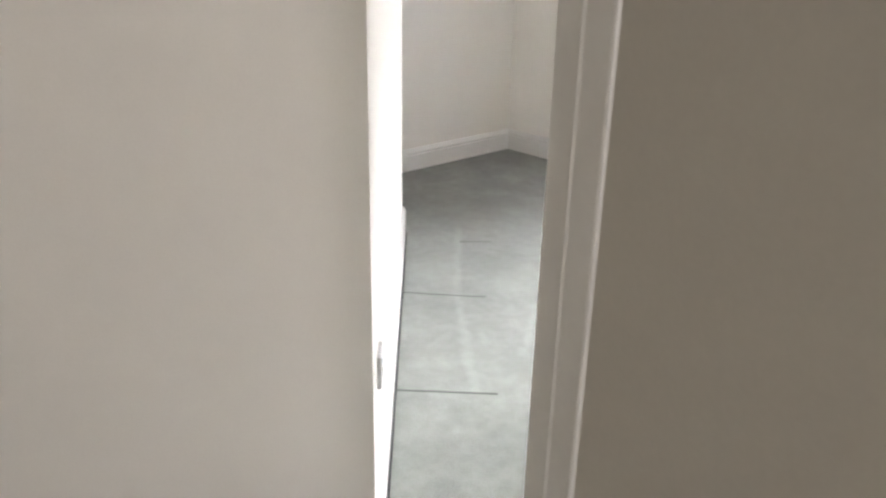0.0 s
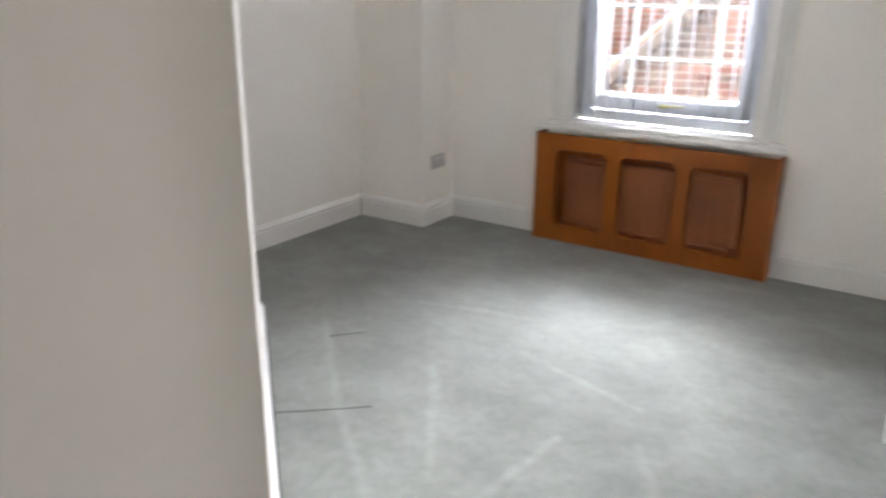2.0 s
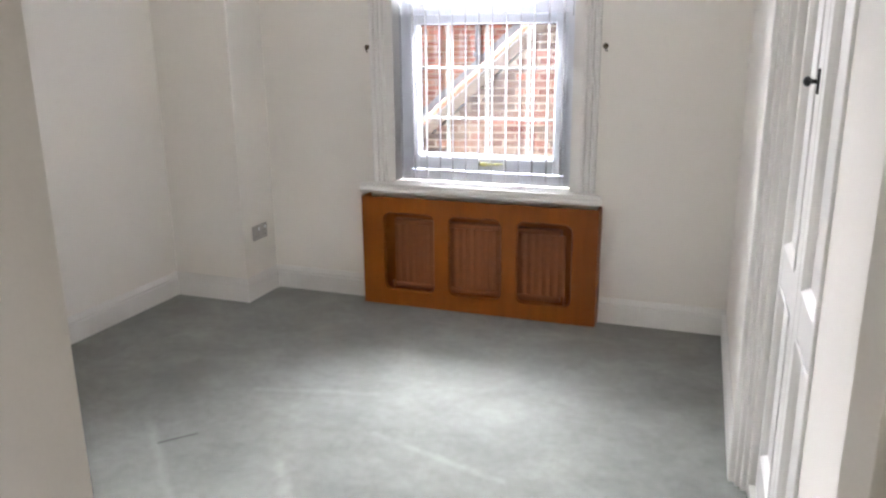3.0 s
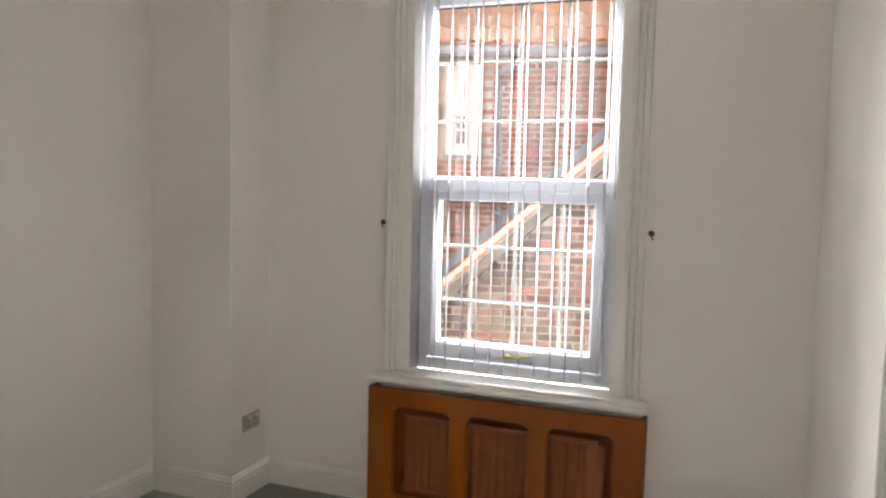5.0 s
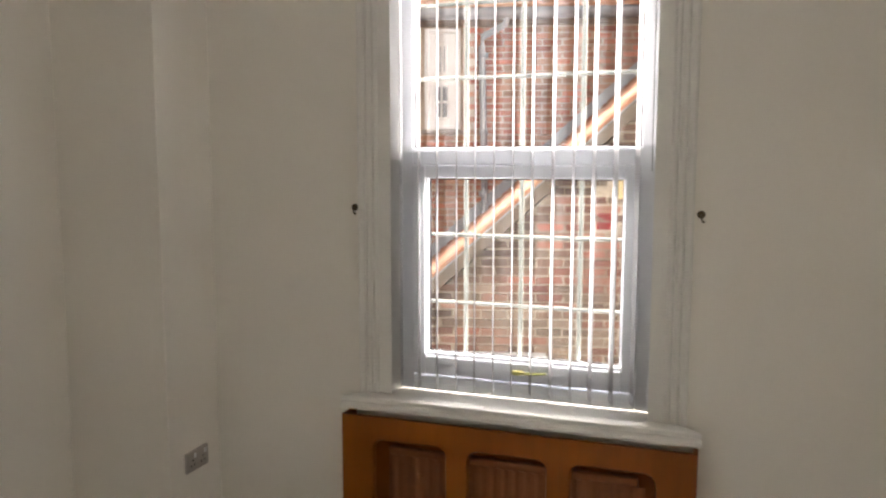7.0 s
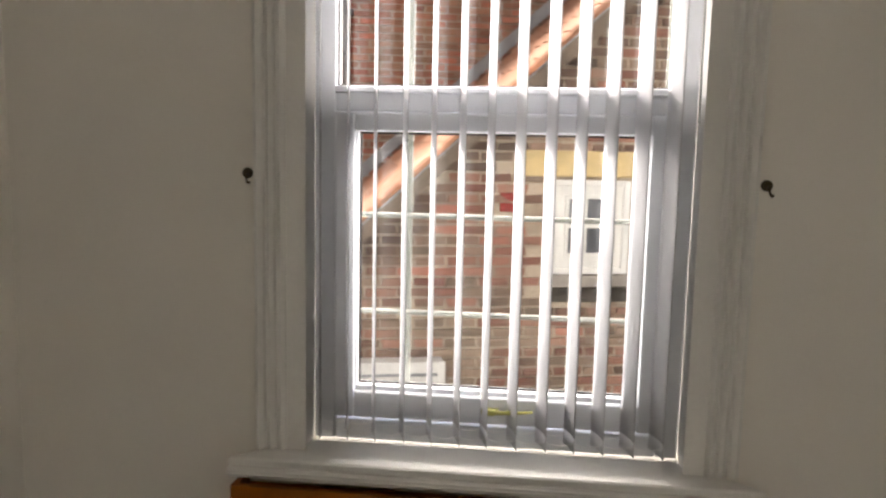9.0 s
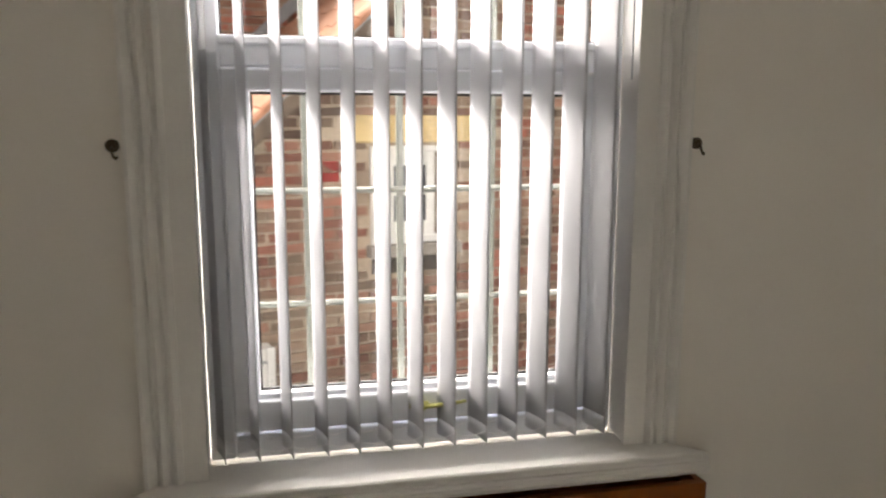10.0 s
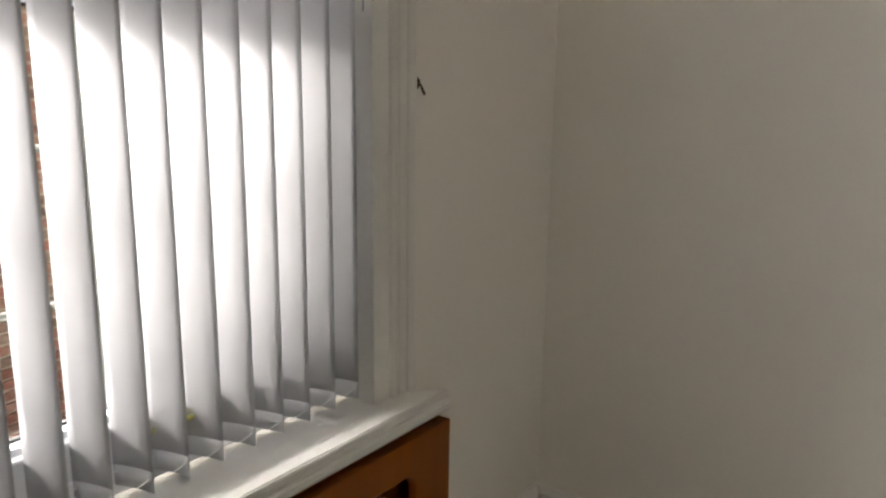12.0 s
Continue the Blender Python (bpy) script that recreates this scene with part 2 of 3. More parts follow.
    relief.inputs["Strength"].default_value, relief.inputs["Distance"].default_value = 0.5, 0.004
    l.new(height, relief.inputs["Height"])
    l.new(relief.outputs["Normal"], bsdf.inputs["Normal"])
    return m


CARPET_TONE = (0.232, 0.243, 0.222)
DENTS = [((-0.47, -2.50), (-0.196, -2.257)), ((0.095, -3.01), (0.35, -2.76)), ((-0.72, -1.89), (-0.63, -1.78))]
SCUFFS = [((-0.90, -1.74), (-0.33, -2.29)), ((-0.33, -2.29), (0.29, -2.80)), ((-0.20, -1.85), (0.23, -2.49)), ((-0.117, -1.95), (0.09, -2.29)), ((0.05, -1.55), (0.62, -1.72)), ((-0.62, -1.35), (-0.10, -1.22)), ((0.45, -2.05), (0.40, -2.60)), ((0.70, -1.95), (0.98, -2.40))]
CARPET = carpet_material()


# ---- mesh helpers ----
def box(bm, x0, x1, y0, y1, z0, z1, bevel=0.0, m=None):
    made = bmesh.ops.create_cube(bm, size=1.0, matrix=Matrix.Translation(((x0 + x1) / 2, (y0 + y1) / 2, (z0 + z1) / 2)) @ Matrix.Diagonal((abs(x1 - x0), abs(y1 - y0), abs(z1 - z0), 1)))
    verts = made["verts"]
    if bevel:
        edges = list({e for v in verts for e in v.link_edges})
        verts = list({v for f in bmesh.ops.bevel(bm, geom=edges, offset=bevel, segments=2, profile=0.5, affect="EDGES")["faces"] for v in f.verts} | {v for v in verts if v.is_valid})
    if m is not None:
        bmesh.ops.transform(bm, matrix=m, verts=verts)
    return bm


def boxed(*a, **k):
    return box(bmesh.new(), *a, **k)


def tube(bm, a, b, r, sides=10, r2=None):
    a, b = Vector(a), Vector(b)
    turn = (b - a).to_track_quat("Z", "Y").to_matrix().to_4x4()
    bmesh.ops.create_cone(bm, cap_ends=True, segments=sides, radius1=r, radius2=r if r2 is None else r2, depth=(b - a).length, matrix=Matrix.Translation((a + b) / 2) @ turn)
    return bm


def path_tube(bm, points, r, sides=8):
    """A round bar along a line of points."""
    rings = []
    pts = [Vector(p) for p in points]
    for k, p in enumerate(pts):
        d = (pts[min(k + 1, len(pts) - 1)] - pts[max(k - 1, 0)]).normalized()
        q = d.to_track_quat("Z", "Y")
        rings.append([bm.verts.new(p + q @ Vector((r * math.cos(6.2832 * s / sides), r * math.sin(6.2832 * s / sides), 0))) for s in range(sides)])
    for a, b in zip(rings, rings[1:]):
        for s in range(sides):
            bm.faces.new((a[s], a[(s + 1) % sides], b[(s + 1) % sides], b[s]))
    bm.faces.new(rings[0][::-1])
    bm.faces.new(rings[-1])
    return bm


def prism(bm, outline, m, length):
    """An outline of (u, v) pushed along its own z by length, then put at the pose m."""
    low = [bm.verts.new(m @ Vector((u, v, 0))) for u, v in outline]
    high = [bm.verts.new(m @ Vector((u, v, length))) for u, v in outline]
    k = len(outline)
    for s in range(k):
        bm.faces.new((low[s], low[(s + 1) % k], high[(s + 1) % k], high[s]))
    bm.faces.new(low[::-1])
    bm.faces.new(high)
    return bm


def swept(bm, line, profile, closed=False):
    """A profile of (outward from the wall, height) carried along a floor line with mitred corners. The wall is on the right of the line."""
    pts = [Vector(p) for p in line]
    rows = []
    for k, p in enumerate(pts):
        before = (p - pts[k - 1]).normalized() if k else (pts[1] - p).normalized()
        after = (pts[k + 1] - p).normalized() if k + 1 < len(pts) else before
        n0, n1 = Vector((-before.y, before.x)), Vector((-after.y, after.x))
        mid = (n0 + n1).normalized()
        mid /= max(mid.dot(n0), 0.3)
        rows.append([bm.verts.new((p.x + mid.x * o, p.y + mid.y * o, z)) for o, z in profile])
    for a, b in zip(rows, rows[1:]):
        for s in range(len(profile)):
            t = (s + 1) % len(profile)
            bm.faces.new((a[s], a[t], b[t], b[s]))
    bm.faces.new(rows[0][::-1])
    bm.faces.new(rows[-1])
    return bm


def finish(bm, smooth):
    bmesh.ops.recalc_face_normals(bm, faces=bm.faces)
    for f in bm.faces:
        f.smooth = smooth
    return bm


def mesh_of(name, bm, mat, smooth=False):
    data = bpy.data.meshes.new(name)
    finish(bm, smooth).to_mesh(data)
    bm.free()
    data.materials.append(mat)
    return data


def part(name, bm, mat, parent, label="", smooth=False, m=None):
    ob = new(name, mesh_of(name, bm, mat, smooth))
    ob.parent = parent
    if m is not None:
        ob.matrix_basis = m
    return tagged(ob, label)


def thing(name, label, category, m=None, group="", kind=""):
    ob = new(name)
    ob.empty_display_size = 0.05
    if m is not None:
        ob.matrix_basis = m
    return tagged(ob, label, category, group, kind)


def solid(name, bm, mat, label, category, m=None, group="", kind="", smooth=False):
    ob = new(name, mesh_of(name, bm, mat, smooth))
    if m is not None:
        ob.matrix_basis = m
    return tagged(ob, label, category, group, kind)


def wall_pose(a, b):
    """Local x runs from a to b along the wall's face, local y points out of the room on its right side, z is up."""
    d = (Vector(b) - Vector(a)).normalized()
    return Matrix(((d.x, d.y, 0, a[0]), (d.y, -d.x, 0, a[1]), (0, 0, 1, 0), (0, 0, 0, 1)))


def wall(name, a, b, label, thick=0.12, height=2.8, holes=(), mat=None, start=0.0, extra=0.0):
    """A wall from a to b with its face on that line and its thickness on the right; holes are (u0, u1, z0, z1)."""
    m = wall_pose(a, b)
    long = (Vector(b) - Vector(a)).length + extra
    us = sorted({-start, long, *(u for h in holes for u in h[:2])})
    zs = sorted({0.0, height, *(z for h in holes for z in h[2:])})
    bm = bmesh.new()
    keys = {}

    def vert(u, y, z):
        key = (round(u, 5), y, round(z, 5))
        if key not in keys:
            keys[key] = bm.verts.new(m @ Vector((u, y, z)))
        return keys[key]

    full = {(i, k) for i in range(len(us) - 1) for k in range(len(zs) - 1)
            if not any(h[0] <= (us[i] + us[i + 1]) / 2 <= h[1] and h[2] <= (zs[k] + zs[k + 1]) / 2 <= h[3] for h in holes)}
    for i, k in full:
        u0, u1, z0, z1 = us[i], us[i + 1], zs[k], zs[k + 1]
        for y in (0.0, thick):
            bm.faces.new((vert(u0, y, z0), vert(u1, y, z0), vert(u1, y, z1), vert(u0, y, z1)))
        for (di, dk), (p, q) in {(-1, 0): ((u0, z0), (u0, z1)), (1, 0): ((u1, z0), (u1, z1)), (0, -1): ((u0, z0), (u1, z0)), (0, 1): ((u0, z1), (u1, z1))}.items():
            if (i + di, k + dk) not in full:
                bm.faces.new((vert(p[0], 0.0, p[1]), vert(q[0], 0.0, q[1]), vert(q[0], thick, q[1]), vert(p[0], thick, p[1])))
    return solid(name, bm, mat or WALL, label, "wall", kind="structure")


# ---- the plan ----
HIGH = 2.8
WIN = (-0.515, 0.515, 0.704, 2.61)
LEFT, BACK = -1.85, -2.75
PIER = (-1.345, -0.335)
FAR_R, NEAR_R = (1.343, 0.0), (1.435, -3.165)
NIB, NIB2 = (1.412, -3.168), (1.452, -3.186)
SIDE_N, SIDE_F = (1.484, -3.13), (1.464, -2.448)
TURN, JAMB = (-0.995, -2.035), (0.632, -3.477)
QUOIN, QUOIN_IN = (1.475, -3.959), (1.521, -3.831)
HALL_R, HALL_L = (5.0, -5.34), (-0.55, -5.2)

floor = solid("floor", boxed(-2.1, 5.2, -7.2, 0.02, -0.12, 0.0), CARPET, "worn grey-green carpet with furniture dents and pale scuffs", "floor", kind="structure")
solid("ceiling", boxed(-2.1, 5.2, -7.2, 0.3, HIGH, HIGH + 0.1), CEIL, "plain white painted ceiling", "ceiling", kind="structure")

wall("wall_north", FAR_R, (LEFT, 0.0), "white plastered outer wall around the sash window", 0.32,
     holes=[(FAR_R[0] - WIN[1], FAR_R[0] - WIN[0], WIN[2], WIN[3])], start=0.3, extra=0.3).matrix_basis = Matrix()
# unseen grey skin added to cut the light bounced back across the yard
solid("wall_bounce_skin", box(box(box(box(bmesh.new(), -2.2, WIN[0] - 0.03, 0.322, 0.36, -0.9, 3.1), WIN[1] + 0.03, 5.2, 0.322, 0.36, -0.9, 3.1), WIN[0] - 0.03, WIN[1] + 0.03, 0.322, 0.36, -0.9, WIN[2] - 0.03), WIN[0] - 0.03, WIN[1] + 0.03, 0.322, 0.36, WIN[3] + 0.03, 3.1), SKIN_GREY, "unseen grey skin that damps light bounced across the yard", "wall", kind="structure")
wall("wall_west", (LEFT, 0.0), (LEFT, BACK), "plain white plastered side wall", 0.2)
wall("wall_closet_back", (LEFT, BACK), TURN, "white plastered back of the angled corner", 0.1, extra=-0.02)
wall("wall_angled", TURN, JAMB, "white plastered wall set at an angle", 0.1)
solid("chimney_pier", boxed(LEFT - 0.02, PIER[0], PIER[1], 0.02, 0, HIGH, 0.004), WALL, "white plastered pier boxed into the corner", "pier", kind="structure")

# cupboard opening in the east wall, in metres along it
CUP = (1.53, 2.44, 0.03, 1.97)
wall("wall_east", NEAR_R, FAR_R, "white plastered wall with a built-in cupboard", 0.45,
     holes=[(-0.001, (Vector(NEAR_R) - Vector(FAR_R)).length - CUP[0] + 0.094, 0.0, CUP[3] + 0.094)])
wall("wall_nib", NIB, SIDE_N, "short return of white plaster", 0.05)
wall("wall_cupboard_side", SIDE_N, SIDE_F, "recessed strip of white plaster beside the cupboard", 0.05)
wall("wall_nib_face", NIB2, NIB, "narrow plaster face beside the doorway", 0.05)
wall("wall_doorway_side", QUOIN_IN, NIB2, "plaster wall between doorway and cupboard", 0.06)
wall("wall_hall_right", HALL_R, QUOIN, "hall wall beside the doorway, shade put into its paint", 0.1, mat=SHADED_WALL)
wall("wall_hall_left", JAMB, HALL_L, "plain painted hall wall at the doorway", 0.1)
wall("wall_hall_back", HALL_L, (5.0, -6.9), "plain painted hall back wall", 0.1, extra=0.1, mat=SHADED_WALL)
wall("wall_hall_end", (5.0, -6.9), HALL_R, "unseen hall end wall with an added opening", 0.1, holes=[(0.50, 1.10, 0.4, 2.2)], mat=SHADED_WALL)
lintel_bm = bmesh.new()
span_v = Vector(QUOIN) - Vector(JAMB)
box(lintel_bm, 0, span_v.length, -0.15, 0.0, 2.04, HIGH, m=wall_pose(JAMB, QUOIN))
solid("wall_over_doorway", lintel_bm, WALL, "plaster over the doorway", "wall", kind="structure")

# skirting boards: a flat board with a groove and a rounded top
SKIRT = [(0.0, 0.0), (0.017, 0.0), (0.017, 0.098), (0.013, 0.102), (0.013, 0.107), (0.018, 0.112), (0.018, 0.118), (0.011, 0.130), (0.007, 0.140), (0.0, 0.142)]
CUP_FAR = Vector(FAR_R).lerp(Vector(NEAR_R), 1.428 / (Vector(NEAR_R) - Vector(FAR_R)).length)
for line in (((-0.685, 0.0), (PIER[0], 0.0), PIER, (LEFT, PIER[1]), (LEFT, BACK), TURN, JAMB),
             (tuple(CUP_FAR), FAR_R, (0.685, 0.0))):
    line = [Vector(p) for p in line]
    solid("baseboard", swept(bmesh.new(), line, SKIRT), TRIM, "tall white moulded skirting board", "skirting board", kind="structure")

# gap shadow at the skirting's foot, laid on as a black strip
solid("trim", swept(bmesh.new(), [Vector(TURN), Vector(JAMB)], [(0.0175, 0.0), (0.025, 0.0), (0.025, 0.003), (0.0175, 0.003)]), BLACK, "black strip painting the shaded gap between carpet and skirting", "carpet edge", kind="structure")

# ---- doorway trim ----
REED = [(0.0, 0.0), (0.0, 0.010), (0.053, 0.010), (0.056, 0.017), (0.064, 0.024), (0.073, 0.019), (0.077, 0.008), (0.082, 0.008), (0.086, 0.019),
        (0.094, 0.026), (0.102, 0.021), (0.106, 0.009), (0.111, 0.009), (0.115, 0.022), (0.126, 0.030), (0.135, 0.027), (0.136, 0.0)]


HALL_ARCH = [(0.0, 0.0), (0.0, 0.0026), (0.002, 0.0032), (0.030, 0.003), (0.033, 0.0042), (0.036, 0.003), (0.066, 0.003), (0.0685, 0.002), (0.069, 0.0)]
SPLAY = [(0.0, -0.095), (0.0, -0.046), (0.004, -0.042), (0.024, -0.042), (0.027, -0.038), (0.027, -0.028), (0.031, -0.023), (0.050, -0.023), (0.053, -0.019), (0.053, -0.009),
         (0.057, -0.005), (0.076, -0.005), (0.079, 0.0), (0.079, 0.012), (0.083, 0.016), (0.100, 0.016), (0.104, 0.012), (0.104, 0.001), (0.093, 0.001), (0.093, -0.095)]


def side_moulding(m, profile, z0, z1, flip):
    """An upright moulding; m carries a wall face (x along it, y into the wall)."""
    out = [((-u if flip else u), -v) for u, v in profile]
    return prism(bmesh.new(), out, m @ Matrix.Translation((0, 0, z0)), z1 - z0)


hall_face = wall_pose(HALL_R, QUOIN)
hall_long = (Vector(QUOIN) - Vector(HALL_R)).length
frame_thing = thing("doorway_frame", "painted doorway architrave facing the dim hall", "door frame", kind="structure")
part("architrave", side_moulding(hall_face @ Matrix.Translation((hall_long + 0.001, 0, 0)), HALL_ARCH, 0, 2.1, True), TRIM, frame_thing)
part("lining", box(bmesh.new(), 0.0, 0.14, -0.004, 0.012, 0, 2.04, 0.002, wall_pose(QUOIN_IN, QUOIN) @ Matrix.Translation((-0.002, -0.012, 0))), TRIM, frame_thing)

# ---- the window ----
window = thing("window_1", "white plastic sash-style window with a fixed upper pane", "window", kind="structure")
FY0, FY1 = 0.092, 0.160


def bar_frame(x0, x1, z0, z1, w, y0, y1, bevel=0.006, bottom=None):
    """Four members round an opening, each a bevelled bar."""
    out = []
    b = bottom or w
    for r in ((x0, x0 + w, z0, z1), (x1 - w, x1, z0, z1), (x0 + w, x1 - w, z1 - w, z1), (x0 + w, x1 - w, z0, z0 + b)):
        out.append(boxed(r[0], r[1], y0, y1, r[2], r[3], bevel))
    return out


for bm in bar_frame(-0.5065, 0.5065, 0.718, 2.608, 0.060, FY0, FY1, bottom=0.060):
    part("window_frame", bm, UPVC, window)
part("transom", boxed(-0.449, 0.449, FY0 + 0.002, FY1 - 0.002, 1.640, 1.708, 0.006), UPVC, window)
part("transom_bead", boxed(-0.449, 0.449, FY0 - 0.012, FY0 + 0.004, 1.690, 1.709, 0.004), UPVC, window)
sash = part("opening_sash", boxed(-0.449, -0.392, FY0 - 0.012, FY1 - 0.02, 0.787, 1.640, 0.006), UPVC, window)
for r in ((0.392, 0.449, 0.787, 1.640), (-0.392, 0.392, 1.588, 1.640), (-0.392, 0.392, 0.787, 0.864)):
    part("sash_rail", boxed(r[0], r[1], FY0 - 0.012, FY1 - 0.02, r[2], r[3], 0.006), UPVC, sash)
for r in ((-0.398, 0.398, 0.858, 0.878), (-0.398, -0.386, 0.864, 1.590), (0.386, 0.398, 0.864, 1.590)):
    part("glazing_bead", boxed(r[0], r[1], FY0 + 0.004, FY0 + 0.03, r[2], r[3], 0.004), UPVC, sash)
for x0, x1, z0, z1, host, y in ((-0.386, 0.386, 0.878, 1.588, sash, 0.130), (-0.447, 0.447, 1.709, 2.542, window, 0.118)):
    pane = part("pane", boxed(x0 - 0.004, x1 + 0.004, y, y + 0.006, z0 - 0.004, z1 + 0.004), GLASS, host, "clear glass pane")
    pane.visible_shadow = False
    for r in ((x0, x0 + 0.005, z0, z1), (x1 - 0.005, x1, z0, z1), (x0, x1, z1 - 0.006, z1), (x0, x1, z0, z0 + 0.005)):
        part("gasket", boxed(r[0], r[1], y - 0.010, y - 0.001, r[2], r[3]), BLACK, host, "black rubber gasket")
handle = part("handle", box(boxed(-0.030, 0.020, 0.066, 0.082, 0.820, 0.838, 0.004), -0.018, 0.010, 0.058, 0.068, 0.820, 0.838, 0.004), LIME, sash, "yellowed metal latch handle")
part("lever", tube(tube(bmesh.new(), (0.005, 0.063, 0.829), (0.058, 0.062, 0.831), 0.006), (0.058, 0.062, 0.831), (0.112, 0.064, 0.836), 0.005, r2=0.004), LIME, handle, smooth=True)

reveal = thing("window_trim", "white reeded window architrave on the plaster", "window trim", kind="structure")
north_face = Matrix(((1, 0, 0, 0), (0, 1, 0, 0), (0, 0, 1, 0), (0, 0, 0, 1)))
for s in (-1, 1):
    part("architrave", side_moulding(north_face @ Matrix.Translation((s * 0.503, 0.0, 0)), REED, 0.718, 2.66, s < 0), TRIM, reveal)
part("head", prism(bmesh.new(), [(u, -v) for u, v in REED], Matrix(((0, 0, 1, -0.63), (0, 1, 0, 0), (1, 0, 0, 2.66), (0, 0, 0, 1))), 1.26), TRIM, reveal)
for x0, x1 in ((-0.515, -0.507), (0.507, 0.515)):
    part("lining", boxed(x0, x1, -0.004, FY0 - 0.002, 0.718, 2.61, 0.002), TRIM, reveal)

sill_profile = [(-0.096, 0.665), (-0.104, 0.673), (-0.106, 0.683), (-0.102, 0.693), (-0.094, 0.698), (-0.088, 0.699), (-0.088, 0.705), (-0.095, 0.708), (-0.096, 0.713),
                (-0.091, 0.718), (0.072, 0.718), (0.072, 0.665)]
sill = prism(bmesh.new(), sill_profile, Matrix(((0, 0, 1, -0.692), (1, 0, 0, 0), (0, 1, 0, 0), (0, 0, 0, 1))), 1.384)
bmesh.ops.bevel(sill, geom=[e for e in sill.edges if abs(e.verts[0].co.x) > 0.69 and abs(e.verts[1].co.x) > 0.69], offset=0.004, segments=2, affect="EDGES")
cut = [v for v in sill.verts if v.co.y > 0.02]
for v in cut:
    v.co.x = max(-0.5145, min(0.5145, v.co.x))
solid("window_sill", sill, TRIM, "deep white moulded window board under the blind", "window sill", kind="structure")

# ---- vertical blind ----
blind = thing("vertical_blind", "white fabric vertical blind with its slats turned open", "blind", pose(0, 0.036, 0))
part("headrail", boxed(-0.505, 0.505, -0.02, 0.022, 2.575, 2.607, 0.004), UPVC, blind, "white metal headrail")
slat_bm, hem_bm = bmesh.new(), bmesh.new()
SLAT_LOW, SLAT_HIGH, SLAT_W = 0.751, 2.575, 0.089


def curved_sheet(bm, z0, z1, width, bow, thick, steps=6, rises=2):
    grid = []
    for side in (0, 1):
        for i in range(steps + 1):
            s = i / steps - 0.5
            for k in range(rises + 1):
                grid.append(bm.verts.new((bow * (1 - 4 * s * s) + (thick if side else 0), s * width, z0 + (z1 - z0) * k / rises)))
    row, half = rises + 1, (steps + 1) * (rises + 1)
    for i in range(steps):
        for k in range(rises):
            a = i * row + k
            bm.faces.new((grid[a], grid[a + row], grid[a + row + 1], grid[a + 1]))
            bm.faces.new((grid[half + a], grid[half + a + 1], grid[half + a + row + 1], grid[half + a + row]))
    for i in range(steps):
        for k in (0, rises):
            a = i * row + k
            bm.faces.new((grid[a], grid[a + row], grid[half + a + row], grid[half + a]))
    for k in range(rises):
        for i in (0, steps):
            a = i * row + k
            bm.faces.new((grid[a], grid[a + 1], grid[half + a + 1], grid[half + a]))


curved_sheet(slat_bm, SLAT_LOW, SLAT_HIGH, SLAT_W, 0.004, 0.0007)
curved_sheet(hem_bm, SLAT_LOW - 0.001, SLAT_LOW + 0.040, SLAT_W - 0.004, 0.0036, 0.003)
slat_mesh, hem_mesh = mesh_of("slat", slat_bm, FABRIC, True), mesh_of("hem", hem_bm, HEM, True)
clip_mesh = mesh_of("clip", boxed(-0.004, 0.006, -0.006, 0.006, SLAT_HIGH - 0.004, SLAT_HIGH + 0.012, 0.002), UPVC)
rng = random.Random(4)
for i in range(13):
    slat = new("slat", slat_mesh)
    slat.parent = blind
    slat.matrix_basis = pose(-0.477 + 0.0762 * i + rng.uniform(-0.002, 0.002), 0, 0, 0, 0, 17.0 + rng.uniform(-1.5, 1.5))
    for name, data in (("hem", hem_mesh), ("clip", clip_mesh)):
        piece = new(name, data)
        piece.parent = slat
for y, tone in ((-0.036, 0), (0.036, 1)):
    for i in range(12):
        a = Vector((-0.477 + 0.0762 * i - y * 0.25, y, SLAT_LOW + 0.028))
        b = a + Vector((0.0762, 0, 0))
        part("bead_chain", path_tube(bmesh.new(), [a.lerp(b, s / 6) + Vector((0, 0, -0.009 * (1 - (s / 3 - 1) ** 2))) for s in range(7)], 0.0010, 5), CHAIN, blind)
part("pull_cord", path_tube(bmesh.new(), [(0.492, -0.028, 2.58), (0.490, -0.030, 2.1), (0.492, -0.030, 1.62)], 0.002, 6), LEAD, blind, "thin grey pull cord")

# ---- curtain hooks on the plaster ----
hook = thing("curtain_hook", "small aged brass tie-back hook screwed to the wall", "hook", pose(-0.662, 0, 1.465), "tie-back hooks")
part("backplate", tube(tube(bmesh.new(), (0, 0.002, 0.006), (0, -0.006, 0.006), 0.014, 14), (0, -0.006, 0.006), (0, -0.010, 0.006), 0.010, 14), DARK, hook, smooth=False)
part("prong", path_tube(bmesh.new(), [(0, -0.008, 0.004), (0.002, -0.018, 0.0), (0.003, -0.022, -0.010), (0.006, -0.024, -0.018), (0.009, -0.023, -0.020), (0.012, -0.020, -0.016)], 0.003), DARK, hook, smooth=True)
copy_thing(hook, pose(0.662, 0, 1.465))

# ---- radiator and its cover ----
cover = thing("radiator_cover", "orange-brown veneered radiator cover with three rounded openings", "radiator cover", pose(0, 0, 0))
COV_W, COV_H, COV_Y = 0.682, 0.645, -0.104


def rounded(x0, x1, z0, z1, r, k=5):
    out = []
    for cx, cz, start in ((x1 - r, z1 - r, 0), (x0 + r, z1 - r, 90), (x0 + r, z0 + r, 180), (x1 - r, z0 + r, 270)):
        out += [(cx + r * math.cos(radians(start + 90 * s / k)), cz + r * math.sin(radians(start + 90 * s / k))) for s in range(k + 1)]
    return out


